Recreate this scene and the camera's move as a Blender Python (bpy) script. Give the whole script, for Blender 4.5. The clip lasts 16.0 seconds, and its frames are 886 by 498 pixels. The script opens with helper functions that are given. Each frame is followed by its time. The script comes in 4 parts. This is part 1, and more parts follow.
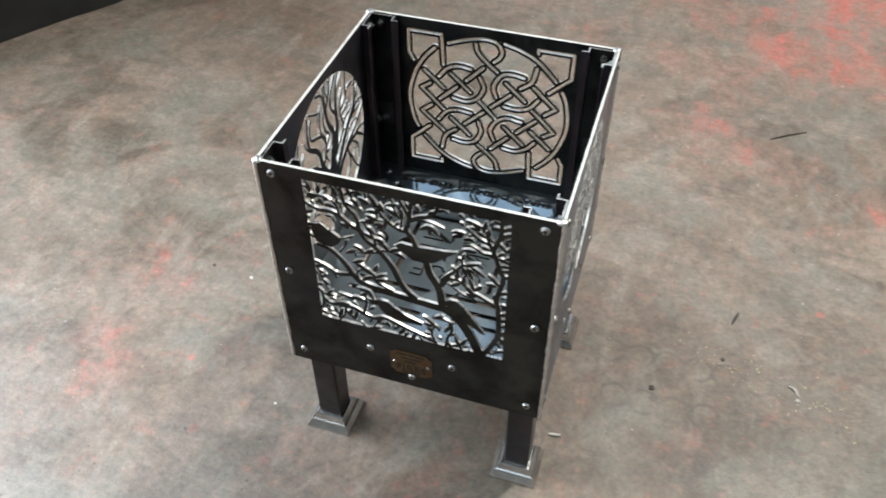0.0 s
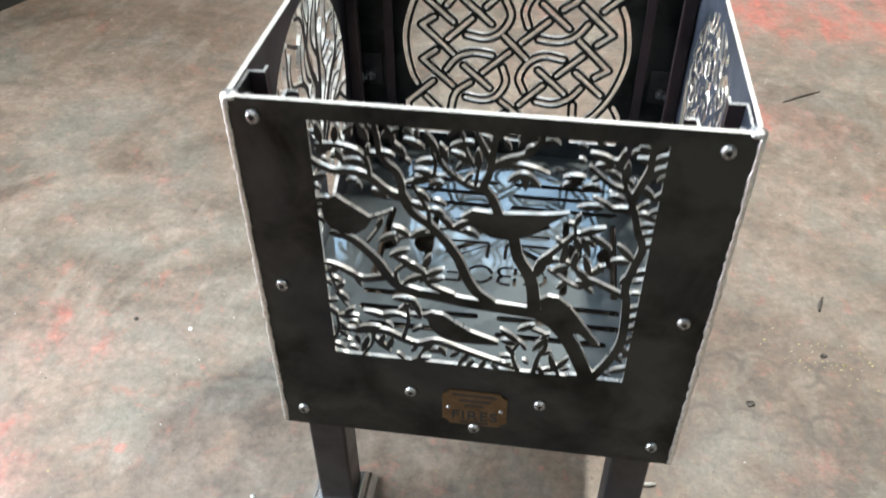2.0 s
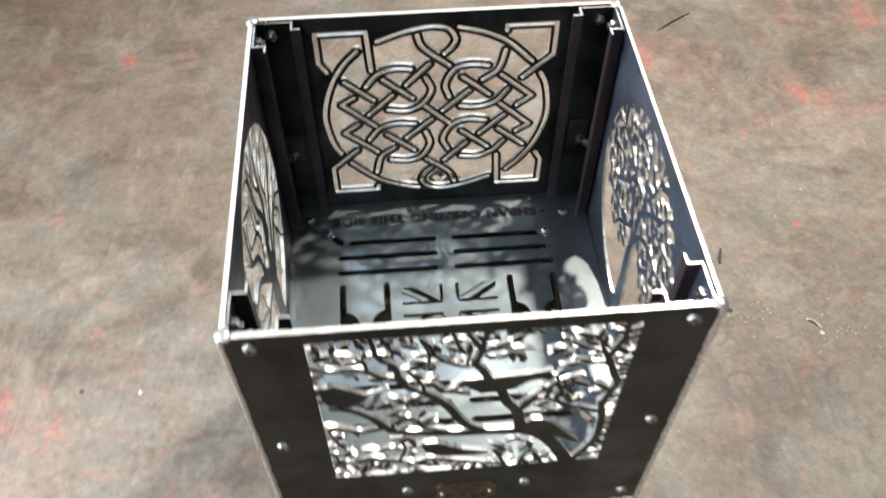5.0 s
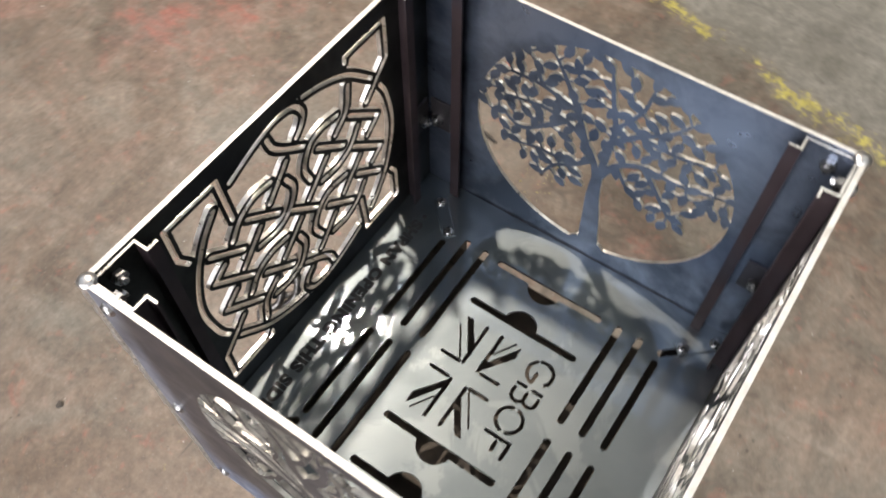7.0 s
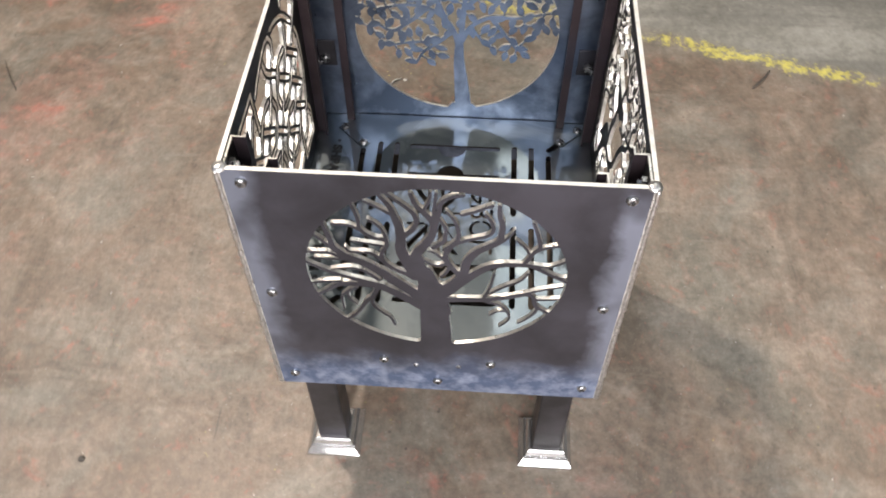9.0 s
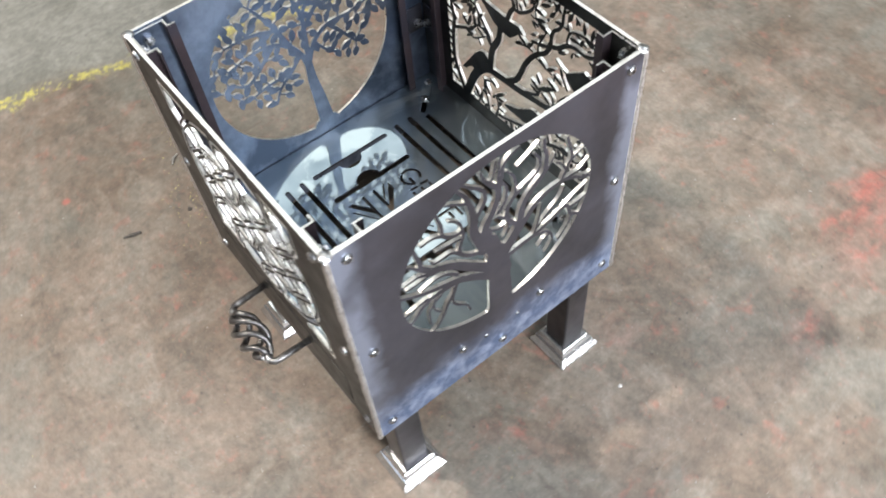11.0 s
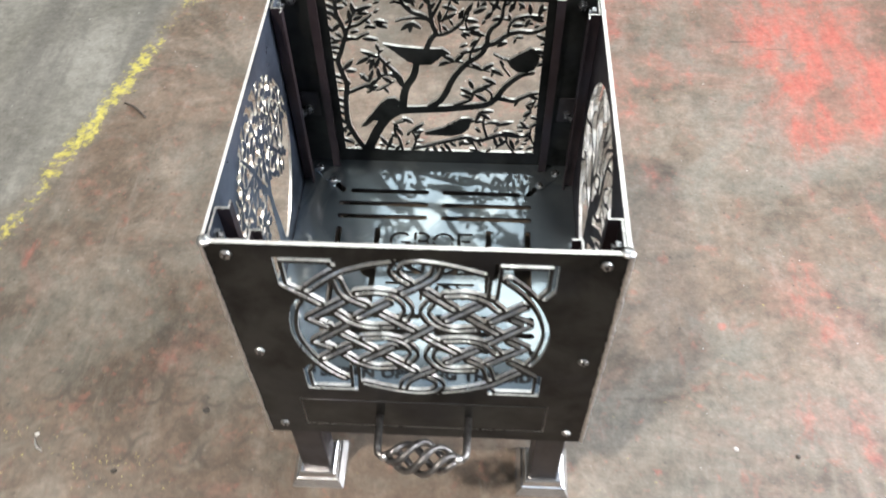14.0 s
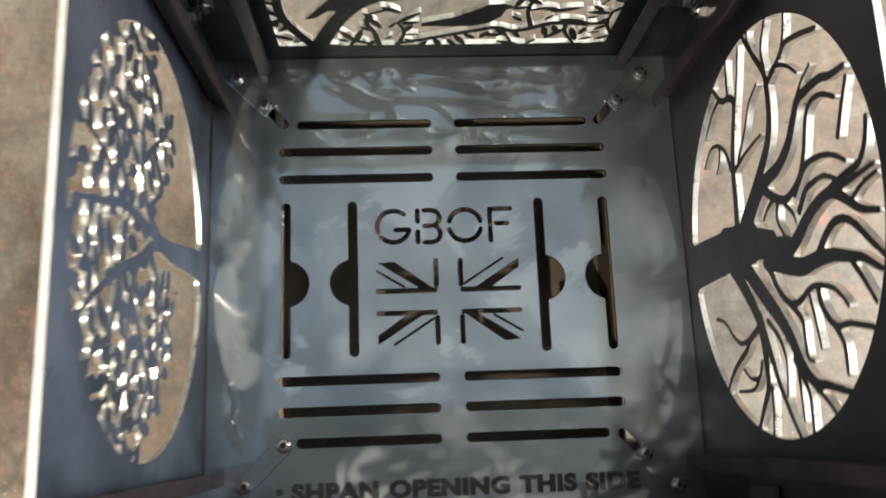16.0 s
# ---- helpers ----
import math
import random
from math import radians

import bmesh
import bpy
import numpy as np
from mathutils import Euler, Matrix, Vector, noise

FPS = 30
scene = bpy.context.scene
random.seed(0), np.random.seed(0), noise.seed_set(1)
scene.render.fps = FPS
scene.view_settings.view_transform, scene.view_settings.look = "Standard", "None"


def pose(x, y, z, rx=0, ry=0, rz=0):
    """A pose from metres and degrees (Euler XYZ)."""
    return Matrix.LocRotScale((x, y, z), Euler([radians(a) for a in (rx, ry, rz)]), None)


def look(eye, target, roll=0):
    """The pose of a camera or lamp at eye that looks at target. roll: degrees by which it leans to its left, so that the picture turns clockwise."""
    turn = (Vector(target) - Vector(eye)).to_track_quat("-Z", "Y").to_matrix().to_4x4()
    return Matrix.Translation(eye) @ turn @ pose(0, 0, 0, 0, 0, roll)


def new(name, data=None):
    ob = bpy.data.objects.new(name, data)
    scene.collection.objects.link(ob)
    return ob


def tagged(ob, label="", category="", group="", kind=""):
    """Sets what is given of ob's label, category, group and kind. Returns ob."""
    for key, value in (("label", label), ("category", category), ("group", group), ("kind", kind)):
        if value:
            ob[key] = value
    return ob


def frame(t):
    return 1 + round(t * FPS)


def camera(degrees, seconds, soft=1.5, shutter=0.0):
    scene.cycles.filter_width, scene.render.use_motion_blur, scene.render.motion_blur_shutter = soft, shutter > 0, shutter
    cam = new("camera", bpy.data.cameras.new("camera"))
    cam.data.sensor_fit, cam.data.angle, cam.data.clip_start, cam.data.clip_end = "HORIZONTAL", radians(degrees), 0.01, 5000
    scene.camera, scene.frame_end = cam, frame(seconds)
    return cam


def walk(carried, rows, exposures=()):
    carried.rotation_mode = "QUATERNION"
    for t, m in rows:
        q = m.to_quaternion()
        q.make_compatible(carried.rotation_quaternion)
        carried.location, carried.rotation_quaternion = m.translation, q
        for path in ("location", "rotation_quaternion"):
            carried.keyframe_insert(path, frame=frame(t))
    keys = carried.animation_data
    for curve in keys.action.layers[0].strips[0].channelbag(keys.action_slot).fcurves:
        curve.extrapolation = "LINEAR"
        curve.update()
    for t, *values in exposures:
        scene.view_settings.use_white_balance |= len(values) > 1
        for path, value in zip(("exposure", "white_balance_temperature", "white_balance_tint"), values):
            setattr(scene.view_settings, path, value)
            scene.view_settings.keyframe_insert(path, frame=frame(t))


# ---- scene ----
cam = camera(55.7, 16.0, 1.8, 0.5)
PATH = [
    (0, (0.3, -0.965, 1.332), (-0.142, 0.389, -0.071), -0.4),
    (0.5, (0.243, -0.926, 1.256), (-0.242, 0.445, -0.117), -2.1),
    (1, (0.128, -0.85, 1.17), (-0.188, 0.571, -0.202), -2.0),
    (1.5, (0.055, -0.808, 1.076), (-0.166, 0.618, -0.309), -1.0),
    (2, (0.049, -0.765, 0.981), (-0.171, 0.734, -0.325), -0.3),
    (2.5, (0.104, -0.776, 0.914), (-0.131, 0.725, -0.387), -1.4),
    (3, (0.165, -0.828, 0.936), (-0.118, 0.651, -0.379), -1.2),
    (3.5, (0.162, -0.855, 1.029), (-0.14, 0.594, -0.316), -1.1),
    (4, (0.089, -0.83, 1.127), (-0.111, 0.481, -0.37), -2.4),
    (4.5, (0.001, -0.744, 1.206), (-0.004, 0.508, -0.353), 0.1),
    (5, (-0.058, -0.583, 1.217), (0.044, 0.644, -0.359), 0.1),
    (5.2, (-0.085, -0.528, 1.205), (0.067, 0.68, -0.381), -0.2),
    (7.3, (-0.371, -0.126, 1.142), (0.586, 0.344, -0.55), 0.2),
    (7.5, (-0.427, -0.109, 1.138), (0.583, 0.283, -0.543), 0.8),
    (7.7, (-0.5, -0.117, 1.134), (0.582, 0.216, -0.514), 2.5),
    (8, (-0.584, -0.134, 1.152), (0.518, 0.104, -0.499), 3.9),
    (8.5, (-0.722, -0.128, 1.192), (0.46, 0.053, -0.412), 3.3),
    (8.7, (-0.739, -0.098, 1.205), (0.466, 0.053, -0.384), 1.8),
    (10.8, (-0.659, 0.294, 1.259), (0.345, -0.245, -0.385), -6.6),
    (11, (-0.64, 0.357, 1.261), (0.328, -0.269, -0.373), -6.7),
    (11.5, (-0.598, 0.537, 1.294), (0.287, -0.259, -0.313), -7.2),
    (12, (-0.511, 0.611, 1.285), (0.305, -0.335, -0.277), -5.1),
    (12.5, (-0.367, 0.648, 1.303), (0.314, -0.394, -0.263), -4.5),
    (13, (-0.266, 0.69, 1.296), (0.172, -0.46, -0.28), -1.7),
    (13.5, (-0.138, 0.764, 1.301), (0.061, -0.449, -0.277), -0.8),
    (14, (-0.057, 0.7, 1.277), (0.015, -0.518, -0.308), -0.9),
    (14.5, (0.023, 0.543, 1.24), (0.028, -0.578, -0.416), -1.1),
    (15, (0.079, 0.39, 1.188), (-0.059, -0.536, -0.579), 4.8),
    (15.5, (0.095, 0.246, 1.095), (-0.086, -0.432, -0.778), 9.9),
    (16, (0.046, 0.131, 1.026), (-0.064, -0.304, -0.923), 12.4),
]
EXPOSURES = [(0.0, -0.28, 6250, 9), (0.5, -0.52, 6420, 8), (1.0, -0.30, 6300, 9), (2.0, 0.14, 6300, 9), (3.0, 0.12, 6350, 10), (4.0, -0.05, 6480, 10), (5.2, -0.04, 6550, 11), (7.5, -0.61, 6950, 17), (8.7, -0.48, 6950, 17), (11.0, -0.13, 6350, 12), (11.5, -0.22, 6350, 12), (12.0, -0.18, 6350, 12), (13.0, -0.04, 6350, 13), (14.0, -0.08, 6450, 13), (15.0, -0.20, 6700, 13), (16.0, -0.20, 7300, 13)]
walk(cam, [(t, look(eye, target, roll)) for t, eye, target, roll in PATH], EXPOSURES)


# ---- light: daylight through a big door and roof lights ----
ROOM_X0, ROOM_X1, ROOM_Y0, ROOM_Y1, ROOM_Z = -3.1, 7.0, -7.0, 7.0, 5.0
# unseen, set where plate reflections point; the first stands in for a hard source
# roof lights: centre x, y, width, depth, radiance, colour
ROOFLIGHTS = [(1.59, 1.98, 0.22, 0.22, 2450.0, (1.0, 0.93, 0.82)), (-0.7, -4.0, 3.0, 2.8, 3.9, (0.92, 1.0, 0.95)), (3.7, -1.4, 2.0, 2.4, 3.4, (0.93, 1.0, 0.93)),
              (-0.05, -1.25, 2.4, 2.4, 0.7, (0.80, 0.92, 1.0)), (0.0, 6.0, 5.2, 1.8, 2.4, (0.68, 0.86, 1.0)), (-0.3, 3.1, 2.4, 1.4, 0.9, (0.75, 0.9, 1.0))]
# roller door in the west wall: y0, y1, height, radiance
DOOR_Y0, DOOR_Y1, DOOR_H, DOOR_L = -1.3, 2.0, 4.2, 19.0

world = bpy.data.worlds.new("daylight")
scene.world = world
world.use_nodes = True
wn = world.node_tree.nodes
sky = wn.new("ShaderNodeTexSky")
sky.sky_type, sky.sun_disc = "NISHITA", False
sky.sun_elevation, sky.sun_rotation = radians(58), radians(37)
wn["Background"].inputs["Strength"].default_value = 0.1
world.node_tree.links.new(sky.outputs[0], wn["Background"].inputs["Color"])


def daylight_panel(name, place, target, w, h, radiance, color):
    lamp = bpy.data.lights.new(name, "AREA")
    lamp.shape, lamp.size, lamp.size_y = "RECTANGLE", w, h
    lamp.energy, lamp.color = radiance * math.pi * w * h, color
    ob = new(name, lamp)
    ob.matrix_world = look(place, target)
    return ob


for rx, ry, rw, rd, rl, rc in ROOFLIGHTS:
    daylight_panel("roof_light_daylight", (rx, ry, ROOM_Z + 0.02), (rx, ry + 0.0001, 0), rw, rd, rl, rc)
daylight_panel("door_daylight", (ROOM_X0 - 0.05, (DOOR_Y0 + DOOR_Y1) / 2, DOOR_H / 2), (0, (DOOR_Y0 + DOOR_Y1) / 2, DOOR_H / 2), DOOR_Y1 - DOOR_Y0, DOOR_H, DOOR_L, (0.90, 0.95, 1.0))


# ---- materials ----
class Nodes:
    """A small builder for one node material."""

    def __init__(self, name):
        self.m = bpy.data.materials.new(name)
        self.m.use_nodes = True
        self.t = self.m.node_tree
        self.b = self.t.nodes["Principled BSDF"]
        self.co = self.t.nodes.new("ShaderNodeTexCoord").outputs["Object"]

    def link(self, a, b):
        self.t.links.new(a, b)

    def set(self, node, key, value):
        if hasattr(value, "is_output"):
            self.link(value, node.inputs[key])
        else:
            node.inputs[key].default_value = value

    def noise(self, scale, detail=4.0, rough=0.55, distort=0.0, vec=None):
        n = self.t.nodes.new("ShaderNodeTexNoise")
        n.inputs["Scale"].default_value, n.inputs["Detail"].default_value = scale, detail
        n.inputs["Roughness"].default_value, n.inputs["Distortion"].default_value = rough, distort
        self.link(vec or self.co, n.inputs["Vector"])
        return n.outputs["Fac"]

    def ramp(self, fac, a, b, c0=0.0, c1=1.0):
        n = self.t.nodes.new("ShaderNodeMapRange")
        n.inputs["From Min"].default_value, n.inputs["From Max"].default_value = a, b
        n.inputs["To Min"].default_value, n.inputs["To Max"].default_value = c0, c1
        self.link(fac, n.inputs["Value"])
        return n.outputs[0]

    def mix(self, fac, a, b, blend="MIX"):
        n = self.t.nodes.new("ShaderNodeMix")
        n.data_type, n.blend_type = "RGBA", blend
        self.set(n, 0, fac)
        for key, v in ((6, a), (7, b)):
            self.set(n, key, v if hasattr(v, "is_output") else (*v, 1.0))
        return n.outputs[2]

    def math(self, op, a, b=0.0, clamp=False):
        n = self.t.nodes.new("ShaderNodeMath")
        n.operation, n.use_clamp = op, clamp
        self.set(n, 0, a), self.set(n, 1, b)
        return n.outputs[0]

    def stretch(self, sx, sy, sz, rz=0.0):
        n = self.t.nodes.new("ShaderNodeMapping")
        n.inputs["Scale"].default_value = (sx, sy, sz)
        n.inputs["Rotation"].default_value = (0, 0, radians(rz))
        self.link(self.co, n.inputs["Vector"])
        return n.outputs[0]

    def near(self, x, y, radius):
        """1 at the place on the floor, falling to 0 at the radius."""
        n = self.t.nodes.new("ShaderNodeVectorMath")
        n.operation = "DISTANCE"
        self.link(self.co, n.inputs[0])
        n.inputs[1].default_value = (x, y, 0)
        return self.ramp(n.outputs["Value"], 0.0, radius, 1.0, 0.0)

    def bump(self, height, strength, distance):
        n = self.t.nodes.new("ShaderNodeBump")
        n.inputs["Strength"].default_value, n.inputs["Distance"].default_value = strength, distance
        self.link(height, n.inputs["Height"])
        self.link(n.outputs[0], self.b.inputs["Normal"])

    def done(self, color, rough, metal=0.0):
        self.set(self.b, "Base Color", color if hasattr(color, "is_output") else (*color, 1.0))
        self.set(self.b, "Roughness", rough)
        self.set(self.b, "Metallic", metal)
        return self.m


def mill_steel(name, dark, light, tint, r0=0.36, r1=0.56, metal=0.62):
    """Hot-rolled plate: blue-black mill scale with cloudy, oily patches."""
    n = Nodes(name)
    cloud = n.ramp(n.noise(13.0, 5.0, 0.6, 0.3), 0.36, 0.62)
    fine = n.noise(160.0, 3.0)
    c = n.mix(cloud, dark, light)
    c = n.mix(n.ramp(n.noise(5.0, 3.0, 0.5, 0.8), 0.52, 0.66, 0.0, 0.6), c, tint)
    n.bump(fine, 0.05, 0.0006)
    return n.done(c, n.ramp(n.noise(24.0, 5.0), 0.3, 0.7, r0, r1), metal)


# panel steel kept dark: the shade on front and back is in its colour
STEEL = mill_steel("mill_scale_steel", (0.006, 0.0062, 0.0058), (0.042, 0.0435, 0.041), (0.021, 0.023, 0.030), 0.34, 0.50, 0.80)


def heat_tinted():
    """Purple-brown plate with pale blue tint along the welded sides and a deeper blue along the foot; base lightened
    for door daylight.
    """
    n = Nodes("door_lit_purple_steel")
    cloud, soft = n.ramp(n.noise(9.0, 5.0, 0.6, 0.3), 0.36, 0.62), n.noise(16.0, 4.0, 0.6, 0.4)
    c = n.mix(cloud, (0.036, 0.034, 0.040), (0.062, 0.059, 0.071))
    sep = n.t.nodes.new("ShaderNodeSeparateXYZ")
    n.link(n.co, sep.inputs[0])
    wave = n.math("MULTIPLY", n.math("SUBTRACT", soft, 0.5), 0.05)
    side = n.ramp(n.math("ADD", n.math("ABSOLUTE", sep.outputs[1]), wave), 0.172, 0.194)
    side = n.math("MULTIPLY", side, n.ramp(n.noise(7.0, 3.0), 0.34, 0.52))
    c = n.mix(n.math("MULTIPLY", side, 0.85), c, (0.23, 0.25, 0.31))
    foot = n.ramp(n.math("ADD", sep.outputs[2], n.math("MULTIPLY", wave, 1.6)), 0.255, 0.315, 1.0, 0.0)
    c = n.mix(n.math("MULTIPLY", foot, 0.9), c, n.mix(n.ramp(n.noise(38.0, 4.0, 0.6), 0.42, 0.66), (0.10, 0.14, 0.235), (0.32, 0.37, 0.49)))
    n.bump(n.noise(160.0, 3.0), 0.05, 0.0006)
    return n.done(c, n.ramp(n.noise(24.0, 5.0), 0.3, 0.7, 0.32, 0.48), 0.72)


LIT_PURPLE_STEEL = heat_tinted()
# lighter blue copy: own blue scale plus door daylight put into the colour
LIT_BLUE_STEEL = mill_steel("door_lit_blue_steel", (0.058, 0.074, 0.105), (0.20, 0.235, 0.31), (0.11, 0.15, 0.235), 0.26, 0.42, 0.88)
BRACKET = mill_steel("brown_folded_steel", (0.028, 0.019, 0.021), (0.052, 0.036, 0.040), (0.034, 0.034, 0.048))


def stained_plate():
    """Smooth plate with crisp-edged dried stains."""
    n = Nodes("grate_plate_steel")
    c = n.mix(n.ramp(n.noise(13.0, 5.0, 0.6, 0.3), 0.36, 0.62), (0.130, 0.160, 0.186), (0.240, 0.275, 0.300))
    stain = n.ramp(n.noise(9.0, 5.0, 0.6, 0.9), 0.52, 0.56)
    c = n.mix(n.math("MULTIPLY", stain, 0.75), c, (0.40, 0.44, 0.445))
    c = n.mix(n.ramp(n.noise(5.0, 3.0, 0.5, 0.8), 0.55, 0.66, 0.0, 0.5), c, (0.20, 0.25, 0.29))
    n.bump(n.noise(160.0, 3.0), 0.05, 0.0006)
    rough = n.math("ADD", n.ramp(n.noise(24.0, 5.0), 0.3, 0.7, 0.03, 0.065), n.math("MULTIPLY", stain, 0.035))
    m = n.done(c, rough, 1.0)
    # the oily film gives the sharp mirror image, the scale below it a wide sheen
    sheen = n.t.nodes.new("ShaderNodeBsdfPrincipled")
    n.set(sheen, "Base Color", n.mix(0.5, c, (0.47, 0.54, 0.55)))
    n.set(sheen, "Roughness", n.ramp(n.noise(18.0, 4.0), 0.3, 0.7, 0.38, 0.48))
    sheen.inputs["Metallic"].default_value = 0.97
    both, out = n.t.nodes.new("ShaderNodeMixShader"), n.t.nodes["Material Output"]
    both.inputs[0].default_value = 0.34
    n.link(n.b.outputs[0], both.inputs[1]), n.link(sheen.outputs[0], both.inputs[2])
    n.link(both.outputs[0], out.inputs["Surface"])
    return m


GRATE = stained_plate()
TUBE = mill_steel("leg_tube_steel", (0.022, 0.020, 0.021), (0.058, 0.053, 0.058), (0.05, 0.052, 0.072), 0.3, 0.45)


def bright_steel(name, c0, c1, r0, r1, grain=60.0, metal=1.0, relief=0.08):
    n = Nodes(name)
    g = n.noise(grain, 4.0, 0.6)
    n.bump(n.noise(grain * 4, 3.0), relief, 0.0005)
    return n.done(n.mix(n.ramp(g, 0.3, 0.7), c0, c1), n.ramp(n.noise(grain * 1.7, 3.0), 0.3, 0.7, r0, r1), metal)


EDGE = bright_steel("bare_cut_edge", (0.46, 0.45, 0.42), (0.92, 0.90, 0.85), 0.24, 0.42, 62.0, 0.88, 0.55)
RIM = bright_steel("ground_rim", (0.60, 0.58, 0.53), (0.90, 0.88, 0.82), 0.32, 0.48, 90.0, 0.5)
WELD = bright_steel("weld_metal", (0.45, 0.45, 0.45), (0.8, 0.79, 0.77), 0.25, 0.45, 300.0)
CAST = bright_steel("polished_foot_metal", (0.48, 0.48, 0.48), (0.74, 0.73, 0.715), 0.12, 0.24, 30.0, 0.90)
BOLT = bright_steel("bolt_steel", (0.25, 0.25, 0.255), (0.48, 0.48, 0.475), 0.22, 0.36, 120.0)
FORGED = bright_steel("handle_steel", (0.085, 0.078, 0.074), (0.27, 0.26, 0.25), 0.34, 0.50, 120.0, 0.9)
BRASS = bright_steel("aged_brass", (0.10, 0.065, 0.035), (0.19, 0.125, 0.07), 0.35, 0.5, 90.0)
# near-black: badge print, and shade painted into sockets and cut letters
DARK = Nodes("print_and_shade_black").done((0.012, 0.012, 0.012), 0.7)


def floor_paint():
    """Old workshop concrete: traffic stains, flakes of worn red paint, a worn yellow line and paler concrete beyond it."""
    n = Nodes("workshop_concrete")
    big, mid, fine = n.noise(1.3, 8.0, 0.62, 0.6), n.noise(7.0, 8.0, 0.64, 0.8), n.noise(90.0, 5.0, 0.7)
    c = n.mix(n.ramp(big, 0.38, 0.62), (0.142, 0.103, 0.074), (0.232, 0.182, 0.141))
    # grey-green traffic film, brown stains and paler rubbed places, all with swirled borders
    c = n.mix(n.ramp(n.noise(1.9, 6.0, 0.6, 1.0), 0.50, 0.64, 0.0, 0.75), c, (0.140, 0.136, 0.112))
    c = n.mix(n.ramp(n.noise(3.1, 7.0, 0.62, 1.2), 0.49, 0.63, 0.0, 0.82), c, (0.092, 0.070, 0.050))
    c = n.mix(n.ramp(n.noise(4.4, 7.0, 0.62, 0.9), 0.53, 0.70, 0.0, 0.5), c, (0.300, 0.260, 0.212))
    c = n.mix(n.ramp(n.noise(13.0, 8.0, 0.68, 1.0), 0.54, 0.66, 0.0, 0.42), c, (0.100, 0.080, 0.060))
    blotch = n.noise(8.5, 4.0, 0.55, 1.4)
    c = n.mix(n.ramp(blotch, 0.53, 0.66, 0.0, 0.36), c, (0.112, 0.102, 0.082))
    c = n.mix(n.ramp(blotch, 0.46, 0.34, 0.0, 0.32), c, (0.285, 0.252, 0.205))
    scuff = n.noise(12.0, 6.0, 0.64, 0.6, n.stretch(1.0, 0.28, 1.0, 52.0))
    c = n.mix(n.ramp(scuff, 0.56, 0.70, 0.0, 0.32), c, (0.320, 0.282, 0.235))
    drag = n.noise(9.0, 6.0, 0.62, 0.6, n.stretch(0.3, 1.3, 1.0, 20.0))
    c = n.mix(n.ramp(drag, 0.56, 0.67, 0.0, 0.5), c, (0.085, 0.068, 0.052))
    c = n.mix(n.ramp(n.noise(21.0, 8.0, 0.72, 0.6), 0.575, 0.655, 0.0, 0.46), c, (0.300, 0.122, 0.090))
    # worn red paint: thin washes with small strong flakes
    zone = n.math("ADD", n.near(0.85, 1.65, 1.35), n.near(-1.15, -1.35, 1.25), True)
    zone = n.math("ADD", zone, n.math("MULTIPLY", n.near(-1.25, -0.25, 1.0), 0.34), True)
    zone = n.math("ADD", zone, n.math("MULTIPLY", n.near(-0.1, -0.35, 0.45), 0.16), True)
    for zx, zy, zr, zk in ((-0.5, -0.1, 0.7, 0.14), (-0.66, -0.17, 0.20, 0.26), (-0.42, -0.22, 0.20, 0.32), (-0.24, -0.24, 0.16, 0.3), (-0.58, -1.02, 0.55, 0.42)):
        zone = n.math("ADD", zone, n.math("MULTIPLY", n.near(zx, zy, zr), zk), True)
    zone = n.math("ADD", zone, n.math("MULTIPLY", n.near(0.429, 0.234, 0.390), 0.15), True)
    flake = n.noise(3.4, 12.0, 0.70, 0.5)
    amount = n.math("ADD", flake, n.math("MULTIPLY", zone, 0.255))
    c = n.mix(n.ramp(amount, 0.595, 0.84, 0.0, 0.72), c, (0.335, 0.168, 0.132))
    streaks = n.noise(17.0, 8.0, 0.72, 0.5, n.stretch(1.0, 0.35, 1.0, 35.0))
    strong = n.math("ADD", n.math("MULTIPLY", amount, 0.62), n.math("MULTIPLY", streaks, 0.48))
    c = n.mix(n.ramp(strong, 0.668, 0.775, 0.0, 0.80), c, (0.385, 0.100, 0.075))
    c = n.mix(n.math("MULTIPLY", n.ramp(n.noise(48.0, 5.0, 0.66, 0.4), 0.60, 0.68), n.ramp(n.noise(2.6, 4.0, 0.6), 0.45, 0.59, 0.13, 0.55)), c, (0.36, 0.125, 0.095))
    # grey-green film rubbed through the paint
    c = n.mix(n.ramp(n.noise(4.8, 8.0, 0.66, 0.8), 0.50, 0.66, 0.0, 0.62), c, (0.182, 0.174, 0.145))
    # small smeared dark spots and single red chips
    for sx, sy, r, deep in ((0.490, -0.074, 0.026, 0.55), (0.388, 0.052, 0.013, 0.5)):
        c = n.mix(n.math("MULTIPLY", n.ramp(n.near(sx, sy, r), 0.0, 0.7), deep), c, (0.060, 0.050, 0.040))
    for sx, sy, r in ((-0.701, -0.838, 0.010), (-0.506, -0.126, 0.010), (0.692, 0.370, 0.010), (-0.635, 0.953, 0.024)):
        c = n.mix(n.ramp(n.math("ADD", n.near(sx, sy, r * 1.6), n.math("MULTIPLY", n.noise(70.0, 4.0), 0.6)), 0.66, 0.95, 0.0, 0.7), c, (0.36, 0.11, 0.085))
    # paler concrete beyond the line from (1.046, 0.377) to (0.653, -1.031)
    sep = n.t.nodes.new("ShaderNodeSeparateXYZ")
    n.link(n.co, sep.inputs[0])
    d = n.math("ADD", n.math("MULTIPLY", sep.outputs[0], 0.963), n.math("MULTIPLY", sep.outputs[1], -0.269))
    d = n.math("SUBTRACT", d, 0.910)
